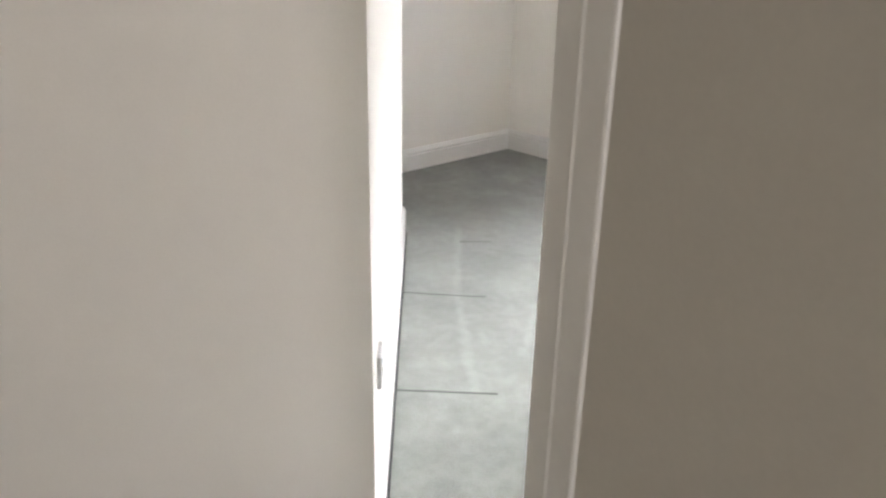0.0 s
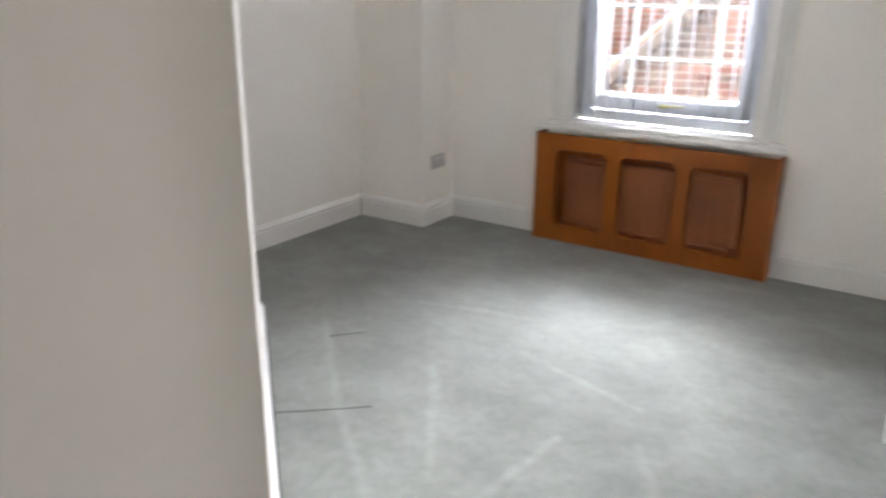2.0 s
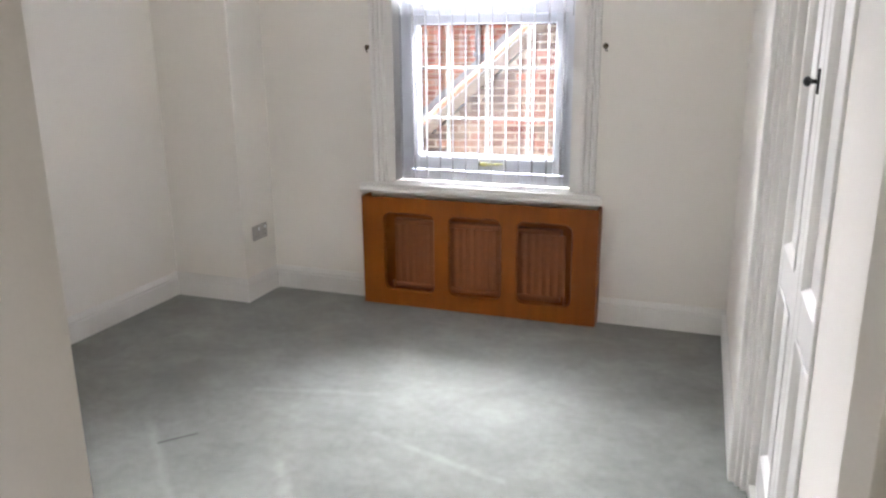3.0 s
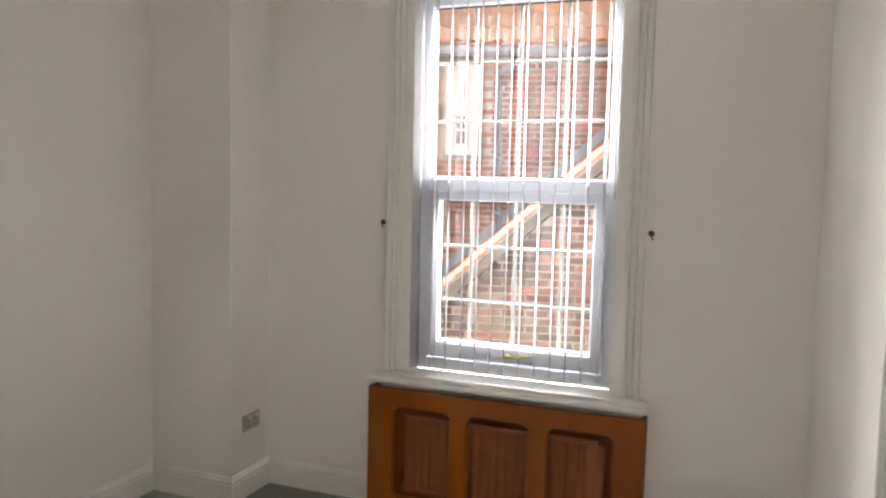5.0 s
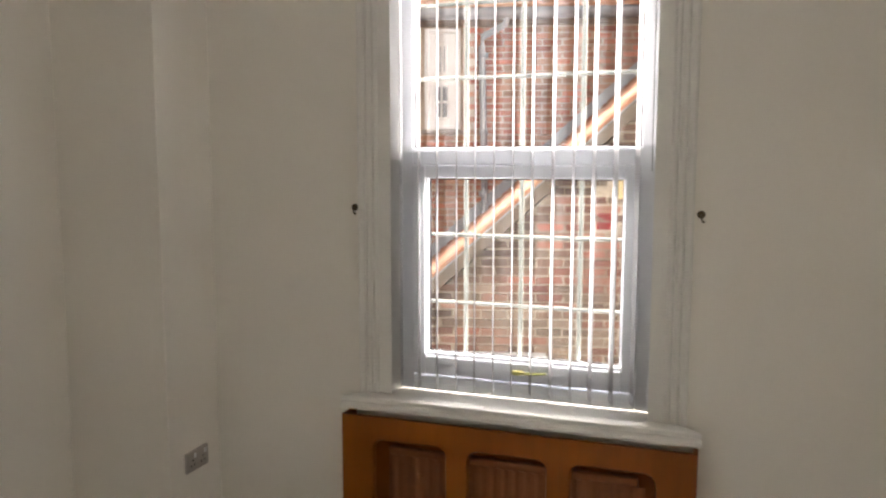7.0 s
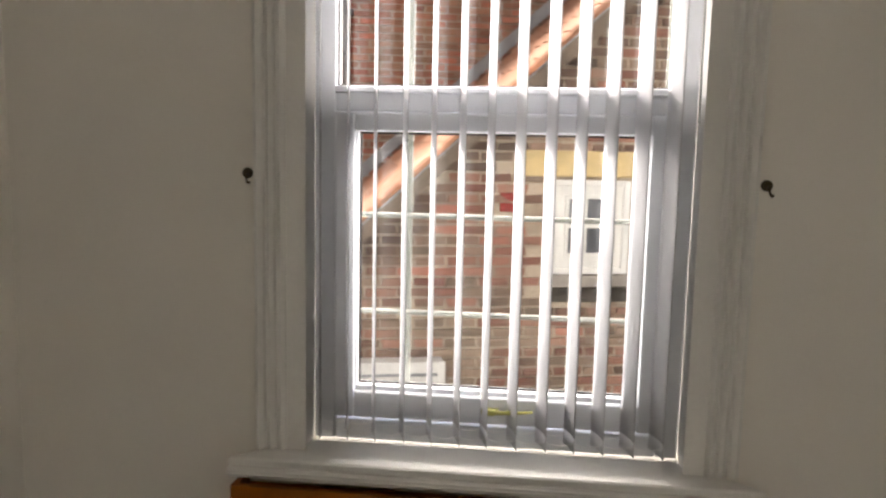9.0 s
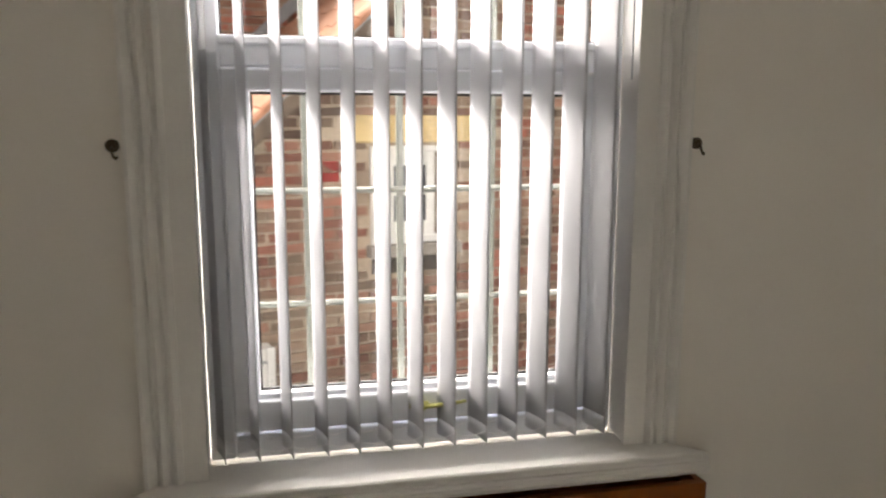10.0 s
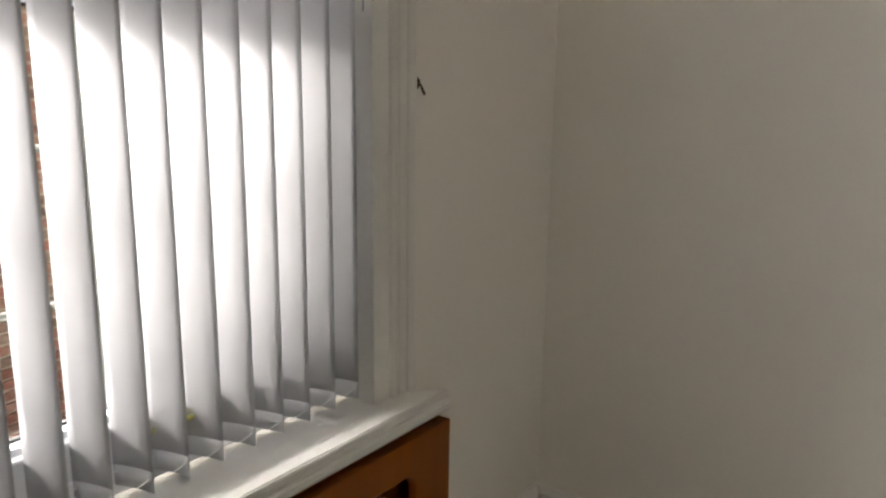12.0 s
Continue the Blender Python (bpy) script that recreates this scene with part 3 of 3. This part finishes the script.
def pierced_panel(x0, x1, z0, z1, holes, y0, y1):
    """A board with rounded openings, cut through it."""
    bm = bmesh.new()
    loops = [[(x0, z0), (x1, z0), (x1, z1), (x0, z1)]] + holes
    edges = []
    for loop in loops:
        vs = [bm.verts.new((x, y0, z)) for x, z in loop]
        edges += [bm.edges.new((vs[s], vs[(s + 1) % len(vs)])) for s in range(len(vs))]
    bmesh.ops.triangle_fill(bm, edges=edges, use_beauty=True)
    kept = list(bm.faces)
    for f in kept:
        c = f.calc_center_median()
        for h in holes:
            xs, zs = [p[0] for p in h], [p[1] for p in h]
            if min(xs) < c.x < max(xs) and min(zs) < c.z < max(zs) and all(any((v.co.x - p[0]) ** 2 + (v.co.z - p[1]) ** 2 < 1e-9 for p in h) for v in f.verts):
                bm.faces.remove(f)
                break
    made = bmesh.ops.extrude_face_region(bm, geom=bm.faces[:])
    bmesh.ops.translate(bm, vec=(0, y1 - y0, 0), verts=[v for v in made["geom"] if isinstance(v, bmesh.types.BMVert)])
    return bm


openings = [rounded(x0, x1, 0.092, 0.556, 0.044) for x0, x1 in ((-0.548, -0.238), (-0.155, 0.155), (0.238, 0.548))]
front = pierced_panel(-COV_W, COV_W, 0.0, COV_H, openings, COV_Y, COV_Y + 0.018)
part("front_panel", front, OAK, cover)
for x0, x1, z0, z1 in ((-0.548, -0.238, 0.092, 0.556), (-0.155, 0.155, 0.092, 0.556), (0.238, 0.548, 0.092, 0.556)):
    outer, inner = rounded(x0, x1, z0, z1, 0.044), rounded(x0 + 0.006, x1 - 0.006, z0 + 0.006, z1 - 0.006, 0.039)
    lip = bmesh.new()
    a, b, c = ([lip.verts.new((x, y, z)) for x, z in loop] for loop, y in ((outer, COV_Y - 0.001), (inner, COV_Y + 0.010), (inner, COV_Y + 0.019)))
    for p, q in ((a, b), (b, c)):
        for s in range(len(p)):
            lip.faces.new((p[s], p[(s + 1) % len(p)], q[(s + 1) % len(p)], q[s]))
    part("opening_lip", lip, OAK, cover, smooth=True)
for s in (-1, 1):
    part("side_panel", boxed(s * COV_W, s * (COV_W - 0.018), COV_Y + 0.0185, -0.001, 0.0, COV_H, 0.002), OAK, cover)
# added board hides the pale wall, so the gaps beside the radiator read dark
part("back_board", boxed(-COV_W + 0.02, COV_W - 0.02, -0.012, -0.003, 0.0, COV_H - 0.03), OAK, cover)
part("top_rail", boxed(-COV_W + 0.02, COV_W - 0.02, COV_Y + 0.02, COV_Y + 0.045, COV_H - 0.05, COV_H - 0.012, 0.002), OAK, cover)

radiator = thing("radiator", "ribbed brown panel radiator behind the cover openings", "radiator", pose(0, 0, 0))
ribs = bmesh.new()
prof, x = [], -0.50
while x < 0.47:
    prof += [(x, -0.050), (x + 0.012, -0.054), (x + 0.026, -0.054), (x + 0.038, -0.050)]
    x += 0.044
prof = prof + [(0.48, -0.050), (0.48, -0.022), (-0.50, -0.022)]
prism(ribs, prof, Matrix.Translation((0, 0, 0.13)), 0.35)
part("ribbed_panel", ribs, RAD, radiator)
for z0, z1 in ((0.096, 0.1305), (0.4795, 0.512)):
    part("header", boxed(-0.50, 0.48, -0.060, -0.022, z0, z1, 0.010), RAD, radiator)
for s in (-0.32, 0.30):
    part("bracket", boxed(s, s + 0.03, -0.024, -0.0115, 0.15, 0.45, 0.002), RAD, radiator)
for s in (-0.52, 0.50):
    part("feed_pipe", tube(bmesh.new(), (s, -0.04, 0.0), (s, -0.04, 0.13), 0.008), RAD, radiator)


# ---- sockets ----
def socket(name, label, m, wide, gangs):
    """Local x along the wall, y into it."""
    s = thing(name, label, "socket", m)
    plate = part("plate", boxed(-wide / 2, wide / 2, -0.010, 0.001, -0.044, 0.044, 0.003), STEEL, s)
    for g in range(gangs):
        c = (g - (gangs - 1) / 2) * 0.068
        part("switch", boxed(c + 0.010, c + 0.022, -0.014, -0.009, 0.012, 0.032, 0.002), UPVC, s)
        for dx, dz in ((-0.011, -0.018), (0.011, -0.018), (0.0, 0.004)):
            part("pin_slot", boxed(c + dx - 0.003, c + dx + 0.003, -0.0112, -0.0098, dz - 0.004, dz + 0.004), BLACK, plate)
    return s


socket("wall_socket", "brushed steel double socket low on the pier", Matrix(((0, -1, 0, PIER[0]), (1, 0, 0, -0.170), (0, 0, 1, 0.395), (0, 0, 0, 1))), 0.146, 2)
ang = wall_pose(TURN, JAMB)
along = (Vector((0.485, -3.375)) - Vector(TURN)).dot((Vector(JAMB) - Vector(TURN)).normalized())
socket("wall_socket", "brushed steel socket low on the angled wall", ang @ Matrix.Translation((along, 0, 0.405)), 0.086, 1)

# ---- built-in cupboard ----
east = wall_pose(FAR_R, NEAR_R)
east_in = Matrix(((east[0][0], -east[0][1], 0, FAR_R[0]), (east[1][0], -east[1][1], 0, FAR_R[1]), (0, 0, 1, 0), (0, 0, 0, 1)))
cup = thing("built_in_cupboard", "white painted two-door panelled cupboard in a moulded surround", "cupboard", east_in)
FLAT = Matrix()
part("architrave", side_moulding(FLAT @ Matrix.Translation((CUP[0], 0, 0)), SPLAY, 0, CUP[3], True), TRIM, cup)
part("jamb", boxed(CUP[1], CUP[1] + 0.018, 0.042, 0.095, 0, CUP[3], 0.003), TRIM, cup)
part("architrave_head", prism(bmesh.new(), [(u, -v) for u, v in SPLAY], Matrix(((0, 0, 1, CUP[0] - 0.104), (0, 1, 0, 0), (1, 0, 0, CUP[3]), (0, 0, 0, 1))), CUP[1] - CUP[0] + 0.122), TRIM, cup)
part("plinth", boxed(CUP[0], CUP[1], 0.045, 0.085, 0.0, 0.045, 0.002), TRIM, cup)
part("back_board", boxed(CUP[0] - 0.09, CUP[1] + 0.09, 0.40, 0.415, 0.03, CUP[3]), TRIM, cup)
LEAF = (CUP[1] - CUP[0]) / 2


def leaf(u0, u1, knob_side):
    y0, y1 = 0.065, 0.093
    d = part("door", boxed(u0 + 0.002, u0 + 0.085, y0, y1, 0.05, CUP[3] - 0.004, 0.003), TRIM, cup)
    part("stile", boxed(u1 - 0.085, u1 - 0.002, y0, y1, 0.05, CUP[3] - 0.004, 0.003), TRIM, d)
    for z0, z1 in ((0.05, 0.20), (0.785, 0.905), (1.80, CUP[3] - 0.004)):
        part("rail", boxed(u0 + 0.085, u1 - 0.085, y0 + 0.0005, y1, z0, z1, 0.002), TRIM, d)
    for z0, z1 in ((0.20, 0.785), (0.905, 1.80)):
        part("panel", boxed(u0 + 0.080, u1 - 0.080, y0 + 0.016, y0 + 0.024, z0 - 0.004, z1 + 0.004), TRIM, d)
        bead = bmesh.new()
        a, b = u0 + 0.085, u1 - 0.085
        loops = []
        for inset, y in ((0.0, y0 - 0.001), (0.004, y0 - 0.004), (0.010, y0 + 0.002), (0.014, y0 + 0.006), (0.020, y0 + 0.0158)):
            loops.append([bead.verts.new(p) for p in ((a + inset, y, z0 + inset), (b - inset, y, z0 + inset), (b - inset, y, z1 - inset), (a + inset, y, z1 - inset))])
        for p, q in zip(loops, loops[1:]):
            for s in range(4):
                bead.faces.new((p[s], p[(s + 1) % 4], q[(s + 1) % 4], q[s]))
        part("panel_moulding", bead, TRIM, d)
    if knob_side:
        k = part("knob", tube(bmesh.new(), (0, 0.001, 0), (0, -0.018, 0), 0.006, 12), IRON, d, "black iron knob on a tall plate", True, Matrix.Translation((u1 - 0.045, y0, 1.405)))
        part("knob_plate", boxed(-0.011, 0.011, -0.005, 0.001, -0.030, 0.030, 0.002), IRON, k)
        ball = bmesh.new()
        bmesh.ops.create_uvsphere(ball, u_segments=14, v_segments=8, radius=0.013, matrix=Matrix.Translation((0, -0.026, 0)) @ Matrix.Diagonal((1, 0.8, 1, 1)))
        part("knob_ball", ball, IRON, k, smooth=True)


leaf(CUP[0], CUP[0] + LEAF, True)
leaf(CUP[0] + LEAF, CUP[1], False)

# ---- outside: bars, yard, brick buildings ----
grille = thing("window_grille", "cream painted security bars outside the glass", "window bars", pose(0, 0.222, 0))
for x in (-0.505, -0.262, -0.028, 0.212, 0.452):
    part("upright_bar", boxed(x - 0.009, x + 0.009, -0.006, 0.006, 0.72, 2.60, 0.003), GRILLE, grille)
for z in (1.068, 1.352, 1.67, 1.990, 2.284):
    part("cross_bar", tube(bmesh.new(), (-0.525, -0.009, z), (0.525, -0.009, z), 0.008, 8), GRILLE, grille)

ground_bm = bmesh.new()
ground_bm.faces.new([ground_bm.verts.new((x, y, -0.9)) for x, y in ((-400, 0.3), (400, 0.3), (400, 500), (-400, 500))])
solid("ground", ground_bm, YARD, "grey concrete yard between the buildings", "ground", kind="structure")

PITCH, HALF, RISE = 0.205, 0.0930, 0.0238


def brick_meshes(mat):
    """Four worn bricks, no two corners alike."""
    made = []
    for k in range(4):
        r = random.Random(k)
        bm = boxed(-HALF, HALF, -0.006, 0.05, -RISE, RISE)
        for v in bm.verts:
            v.co += Vector((r.uniform(-0.008, 0.008), r.uniform(-0.003, 0.003), r.uniform(-0.005, 0.005)))
        made.append(mesh_of("brick", bm, mat))
    return made


def brickwork(host, x0, x1, z0, z1, y, inside, near=None, seed=1, mat=None):
    """Stretcher courses on a wall facing the yard: near ones as pieces, the rest joined."""
    r = random.Random(seed)
    mat = mat or BRICK
    verts, faces, meshes = [], [], brick_meshes(mat) if near else []
    course, k = 0.066, 0
    z = z0 + course / 2
    while z < z1:
        x = x0 + (PITCH / 2 if k % 2 else 0.0) + PITCH / 2
        while x < x1:
            if inside(x, z):
                dy = r.uniform(-0.004, 0.004)
                if near and near[0] < x < near[1] and near[2] < z < near[3]:
                    b = new("brick", meshes[r.randrange(4)])
                    b.parent = host
                    b.matrix_basis = pose(x, y + dy, z, 0, r.uniform(-1, 1), 0)
                else:
                    s = len(verts)
                    for sx, sy, sz in ((-1, 0, -1), (1, 0, -1), (1, 0, 1), (-1, 0, 1), (-1, 1, -1), (1, 1, -1), (1, 1, 1), (-1, 1, 1)):
                        verts.append((x + sx * HALF + r.uniform(-0.009, 0.009), y + dy + (0.05 if sy else -0.006), z + sz * RISE + r.uniform(-0.003, 0.003)))
                    faces += [(s, s + 1, s + 2, s + 3), (s, s + 4, s + 5, s + 1), (s + 3, s + 2, s + 6, s + 7), (s, s + 3, s + 7, s + 4), (s + 1, s + 5, s + 6, s + 2)]
            x += PITCH
        z += course
        k += 1
    data = bpy.data.meshes.new("brick_courses")
    data.from_pydata(verts, [], faces)
    data.update()
    data.materials.append(mat)
    ob = new("brick_courses", data)
    ob.parent = host
    tagged(ob, kind="stuff")


# both buildings stand askew to this house
SKEW = pose(0, 2.9, 0, 0, 0, 14)
DEPTH = 2.6
PEAK = 1.35


def verge(s):
    """Height of the tiles' top along the gable."""
    return 2.03 + 0.90 * s


gable_house = thing("gabled_outbuilding", "red brick gabled outbuilding with an orange tiled verge", "building", SKEW)
shell = bmesh.new()
prism(shell, [(-3.0, -0.9), (5.6, -0.9), (5.6, verge(PEAK) - 0.90 * (5.6 - PEAK) - 0.2), (PEAK, verge(PEAK) - 0.2), (-3.0, verge(-3.0) - 0.2)], Matrix(((1, 0, 0, 0), (0, 0, 1, 0.012), (0, 1, 0, 0), (0, 0, 0, 1))), DEPTH - 0.02)
part("wall", shell, MORTAR, gable_house, "pale lime mortar behind old red brick")
for side in (0, 1):
    (xa, xb), (za, zb) = ((-3.1, PEAK), (verge(-3.1), verge(PEAK))) if side == 0 else ((PEAK, 5.8), (verge(PEAK), verge(PEAK) - 0.90 * (5.8 - PEAK)))
    d = Vector((xb - xa, 0, zb - za))
    turn = Matrix.Translation((xa, 0, za)) @ Matrix(((d.normalized().x, 0, -d.normalized().z, 0), (0, 1, 0, 0), (d.normalized().z, 0, d.normalized().x, 0), (0, 0, 0, 1)))
    part("bargeboard", boxed(0, d.length, -0.22, -0.195, -0.125, -0.045, 0.004, turn), BOARD, gable_house, "weathered timber bargeboard")
    part("cover_strip", boxed(0, d.length, -0.232, -0.2205, -0.072, -0.046, 0.003, turn), BOARD, gable_house)
    part("soffit", boxed(0, d.length, -0.194, 0.010, -0.120, -0.100, 0.0, turn), DARK_BROWN, gable_house, "dark soffit board")
    part("undercloak", boxed(0, d.length, -0.235, 0.15, -0.0445, -0.036, 0.0, turn), LEAD, gable_house)
    roof = part("roof", boxed(0, d.length, -0.20, DEPTH - 0.01, -0.0355, -0.015, 0.0, turn), DIMMED_TILE, gable_house)
    part("lead_flashing", boxed(0, d.length, DEPTH - 0.05, DEPTH - 0.012, 0.030, 0.135, 0.004, turn), LEAD, gable_house, "grey lead flashing along the roof")
    k = 0
    while 0.25 * k < d.length - 0.25:
        for c in range(11):
            t = bmesh.new()
            prism(t, [(-0.115, 0.0), (-0.10, 0.022), (-0.05, 0.036), (0.0, 0.036), (0.05, 0.022), (0.085, 0.006), (0.115, 0.004), (0.115, -0.008), (0.08, -0.006)] if c else [(-0.122, -0.012), (-0.122, 0.008), (-0.10, 0.024), (-0.05, 0.036), (0.0, 0.036), (0.05, 0.022), (0.115, 0.004), (0.115, -0.008)],
                  turn @ Matrix.Translation((0.25 * k, -0.115 + 0.235 * c, -0.014)) @ pose(0, 0, 0, 0, 1.6, 0) @ Matrix(((0, 0, 1, 0), (1, 0, 0, 0), (0, 1, 0, 0), (0, 0, 0, 1))), 0.275)
            if side == 0 and k > 3:
                part("roof_tile", t, DIMMED_TILE, roof)
            else:
                t.free()
        k += 1
    if side:
        part("tile_slope", boxed(0, d.length, -0.22, DEPTH - 0.06, -0.0145, 0.0, 0.002, turn), DIMMED_TILE, roof)


def in_gable(x, z):
    hole = 0.10 < x < 0.86 and 0.56 < z < 1.41 or -0.05 < x < 1.0 and 1.38 < z < 1.57 or -0.10 < x < 0.02 and 1.16 < z < 1.29
    return z < verge(x) - 0.17 and not hole


def soot_and_shade(x, z):
    """The uneven dark band that follows the verge: overhang's shade painted in, with soot."""
    return z > verge(x) - 0.42 - 0.10 * math.sin(7.0 * x) - 0.06 * math.sin(23.0 * x + 9.0 * z)


brickwork(gable_house, -2.9, 2.6, -0.9, 3.0, 0.0, lambda x, z: in_gable(x, z) and not soot_and_shade(x, z), (-0.80, 1.05, 0.10, 1.80), 3)
brickwork(gable_house, -2.9, 2.6, -0.9, 3.0, 0.0, lambda x, z: in_gable(x, z) and soot_and_shade(x, z), (-0.80, 1.05, 0.10, 1.80), 5, SOOT_SHADE_BRICK)
for z in (1.192, 1.258):
    part("red_brick", boxed(-0.103, -0.002, -0.007, 0.03, z - 0.027, z + 0.027, 0.004), RED_BRICK, gable_house, "deep red header brick")
part("lintel", boxed(0.045, 0.90, -0.014, 0.05, 1.392, 1.556, 0.008), STONE, gable_house, "cream painted stone lintel")
part("window_ledge", boxed(0.17, 0.79, -0.07, 0.05, 0.690, 0.768, 0.010), SILLSTONE, gable_house, "grey stone window ledge")
part("dark_strip", boxed(0.20, 0.77, -0.010, 0.02, 0.585, 0.688, 0.003), DARK_BROWN, gable_house, "dark strip under the ledge")


def outside_window(host, x0, x1, z0, z1, y, sashes):
    """A white painted frame proud of the brick, with sashes of (x0, x1, z0, z1, columns, rows, glass)."""
    w = part("window", boxed(x0 + 0.002, x1 - 0.002, y - 0.012, y + 0.05, z0 + 0.002, z1 - 0.002, 0.004), OUTWHITE, host, "white painted window")
    for r in ((x0, x0 + 0.045, z0, z1), (x1 - 0.045, x1, z0, z1), (x0 + 0.045, x1 - 0.045, z1 - 0.035, z1), (x0 + 0.045, x1 - 0.045, z0, z0 + 0.04)):
        part("surround", boxed(r[0], r[1], y - 0.036, y - 0.010, r[2], r[3], 0.004), OUTWHITE, w)
    for a, b, c, d, cols, rows, glass in sashes:
        pw, ph = (b - a) / cols, (d - c) / rows
        for i in range(cols):
            for k in range(rows):
                part("pane", boxed(a + i * pw + 0.012, a + (i + 1) * pw - 0.012, y - 0.017, y - 0.0125, c + k * ph + 0.012, c + (k + 1) * ph - 0.012), glass, w)
        for i in range(cols + 1):
            part("glazing_bar", boxed(a + i * pw - 0.012, a + i * pw + 0.012, y - 0.030, y - 0.0115, c - 0.012, d + 0.012, 0.003), OUTWHITE, w)
        for k in range(rows + 1):
            part("glazing_bar", boxed(a + 0.012, b - 0.012, y - 0.028, y - 0.0118, c + k * ph - 0.012, c + k * ph + 0.012, 0.003), OUTWHITE, w)
    return w


outside_window(gable_house, 0.195, 0.735, 0.772, 1.372, 0.0, [(0.325, 0.565, 0.895, 1.265, 2, 2, DIMGLASS)])
part("shutter_batten", boxed(0.618, 0.634, -0.026, -0.010, 0.82, 1.335, 0.003), BOARD, gable_house, "thin weathered strip beside the sash")
canopy = thing("white_canopy", "low white painted canopy against the brick wall", "canopy", SKEW)
part("fascia", boxed(-1.9, -0.455, -0.14, -0.11, -0.10, 0.238, 0.008), OUTWHITE, canopy)
part("roof_slab", boxed(-1.9, -0.46, -0.11, -0.008, 0.20, 0.236, 0.004), OUTWHITE, canopy)
part("trim_strip", boxed(-1.9, -0.47, -0.152, -0.14, 0.150, 0.166, 0.003), LEAD, canopy)
part("end_post", boxed(-0.50, -0.452, -0.158, -0.1405, -0.9, 0.245, 0.005), OUTWHITE, canopy)
part("post", boxed(-1.88, -1.82, -0.158, -0.1405, -0.9, 0.245, 0.005), OUTWHITE, canopy)

far_house = thing("brick_house", "taller red brick house with a pantiled roof and white window", "building", SKEW)
FARY, EAVE = DEPTH, 3.20
part("wall", boxed(-6.0, 3.5, FARY + 0.012, FARY + 4.0, -0.9, EAVE + 0.06), MORTAR, far_house)


def in_far(x, z):
    return not (-1.80 < x < -1.19 and 1.98 < z < 3.09)


brickwork(far_house, -3.4, 1.6, 0.3, EAVE - 0.02, FARY, in_far, None, 8, WORN_BRICK)
outside_window(far_house, -1.672, -1.288, 2.008, 3.055, FARY, [(-1.565, -1.415, 2.125, 2.470, 2, 2, DIMGLASS), (-1.525, -1.438, 2.600, 2.890, 2, 1, PALEGLASS)])
part("window_ledge", boxed(-1.70, -1.26, FARY - 0.03, FARY + 0.05, 1.965, 2.006, 0.006), SILLSTONE, far_house)
part("gutter", path_tube(bmesh.new(), [(-6.1, FARY - 0.10, EAVE - 0.005), (3.6, FARY - 0.10, EAVE - 0.005)], 0.062, 12), LEAD, far_house, "grey half-round eaves gutter", True)
part("fascia", boxed(-6.1, 3.6, FARY - 0.035, FARY - 0.010, EAVE - 0.12, EAVE + 0.03), BOARD, far_house)
part("downpipe", path_tube(bmesh.new(), [(-0.80, FARY - 0.10, EAVE - 0.04), (-0.82, FARY - 0.09, EAVE - 0.12), (-1.06, FARY - 0.06, EAVE - 0.24), (-1.065, FARY - 0.05, EAVE - 0.34), (-1.02, FARY - 0.05, 1.10)], 0.036, 12), LEAD, far_house, "grey downpipe with a swan neck", True)
for z in (2.75, 1.95, 1.30):
    part("pipe_collar", tube(bmesh.new(), (-1.042, FARY - 0.05, z), (-1.042, FARY - 0.05, z + 0.05), 0.047, 12), LEAD, far_house, smooth=True)
roof_m = Matrix.Translation((0, FARY - 0.16, EAVE + 0.07)) @ pose(0, 0, 0, 42, 0, 0)
far_roof = part("roof", boxed(-6.1, 3.6, 0.03, 4.6, -0.06, -0.01, 0.0, roof_m), SKYLIT_TILE, far_house)
tile_bm = bmesh.new()
cols = [(0.0, 0.0), (0.02, 0.024), (0.06, 0.048), (0.10, 0.050), (0.14, 0.028), (0.18, 0.006), (0.215, 0.0), (0.245, 0.014)]
top = [[tile_bm.verts.new((x, y, z + (0.018 if y < 0.1 else 0.0))) for x, z in cols] for y in (0.0, 0.34)]
low = [[tile_bm.verts.new((x, y, z - 0.014 + (0.018 if y < 0.1 else 0.0))) for x, z in cols] for y in (0.0, 0.34)]
for s in range(len(cols) - 1):
    tile_bm.faces.new((top[0][s], top[0][s + 1], top[1][s + 1], top[1][s]))
    tile_bm.faces.new((low[0][s], low[0][s + 1], low[1][s + 1], low[1][s]))
    tile_bm.faces.new((top[0][s], top[0][s + 1], low[0][s + 1], low[0][s]))
TILE = mesh_of("roof_tile", tile_bm, SKYLIT_TILE, True)
r = random.Random(12)
for row in range(9):
    for c in range(-16, 12):
        tile = new("roof_tile", TILE)
        tile.parent = far_roof
        tile.matrix_basis = roof_m @ pose(c * 0.235 + r.uniform(-0.004, 0.004), row * 0.30 + r.uniform(-0.006, 0.006), r.uniform(0, 0.006))
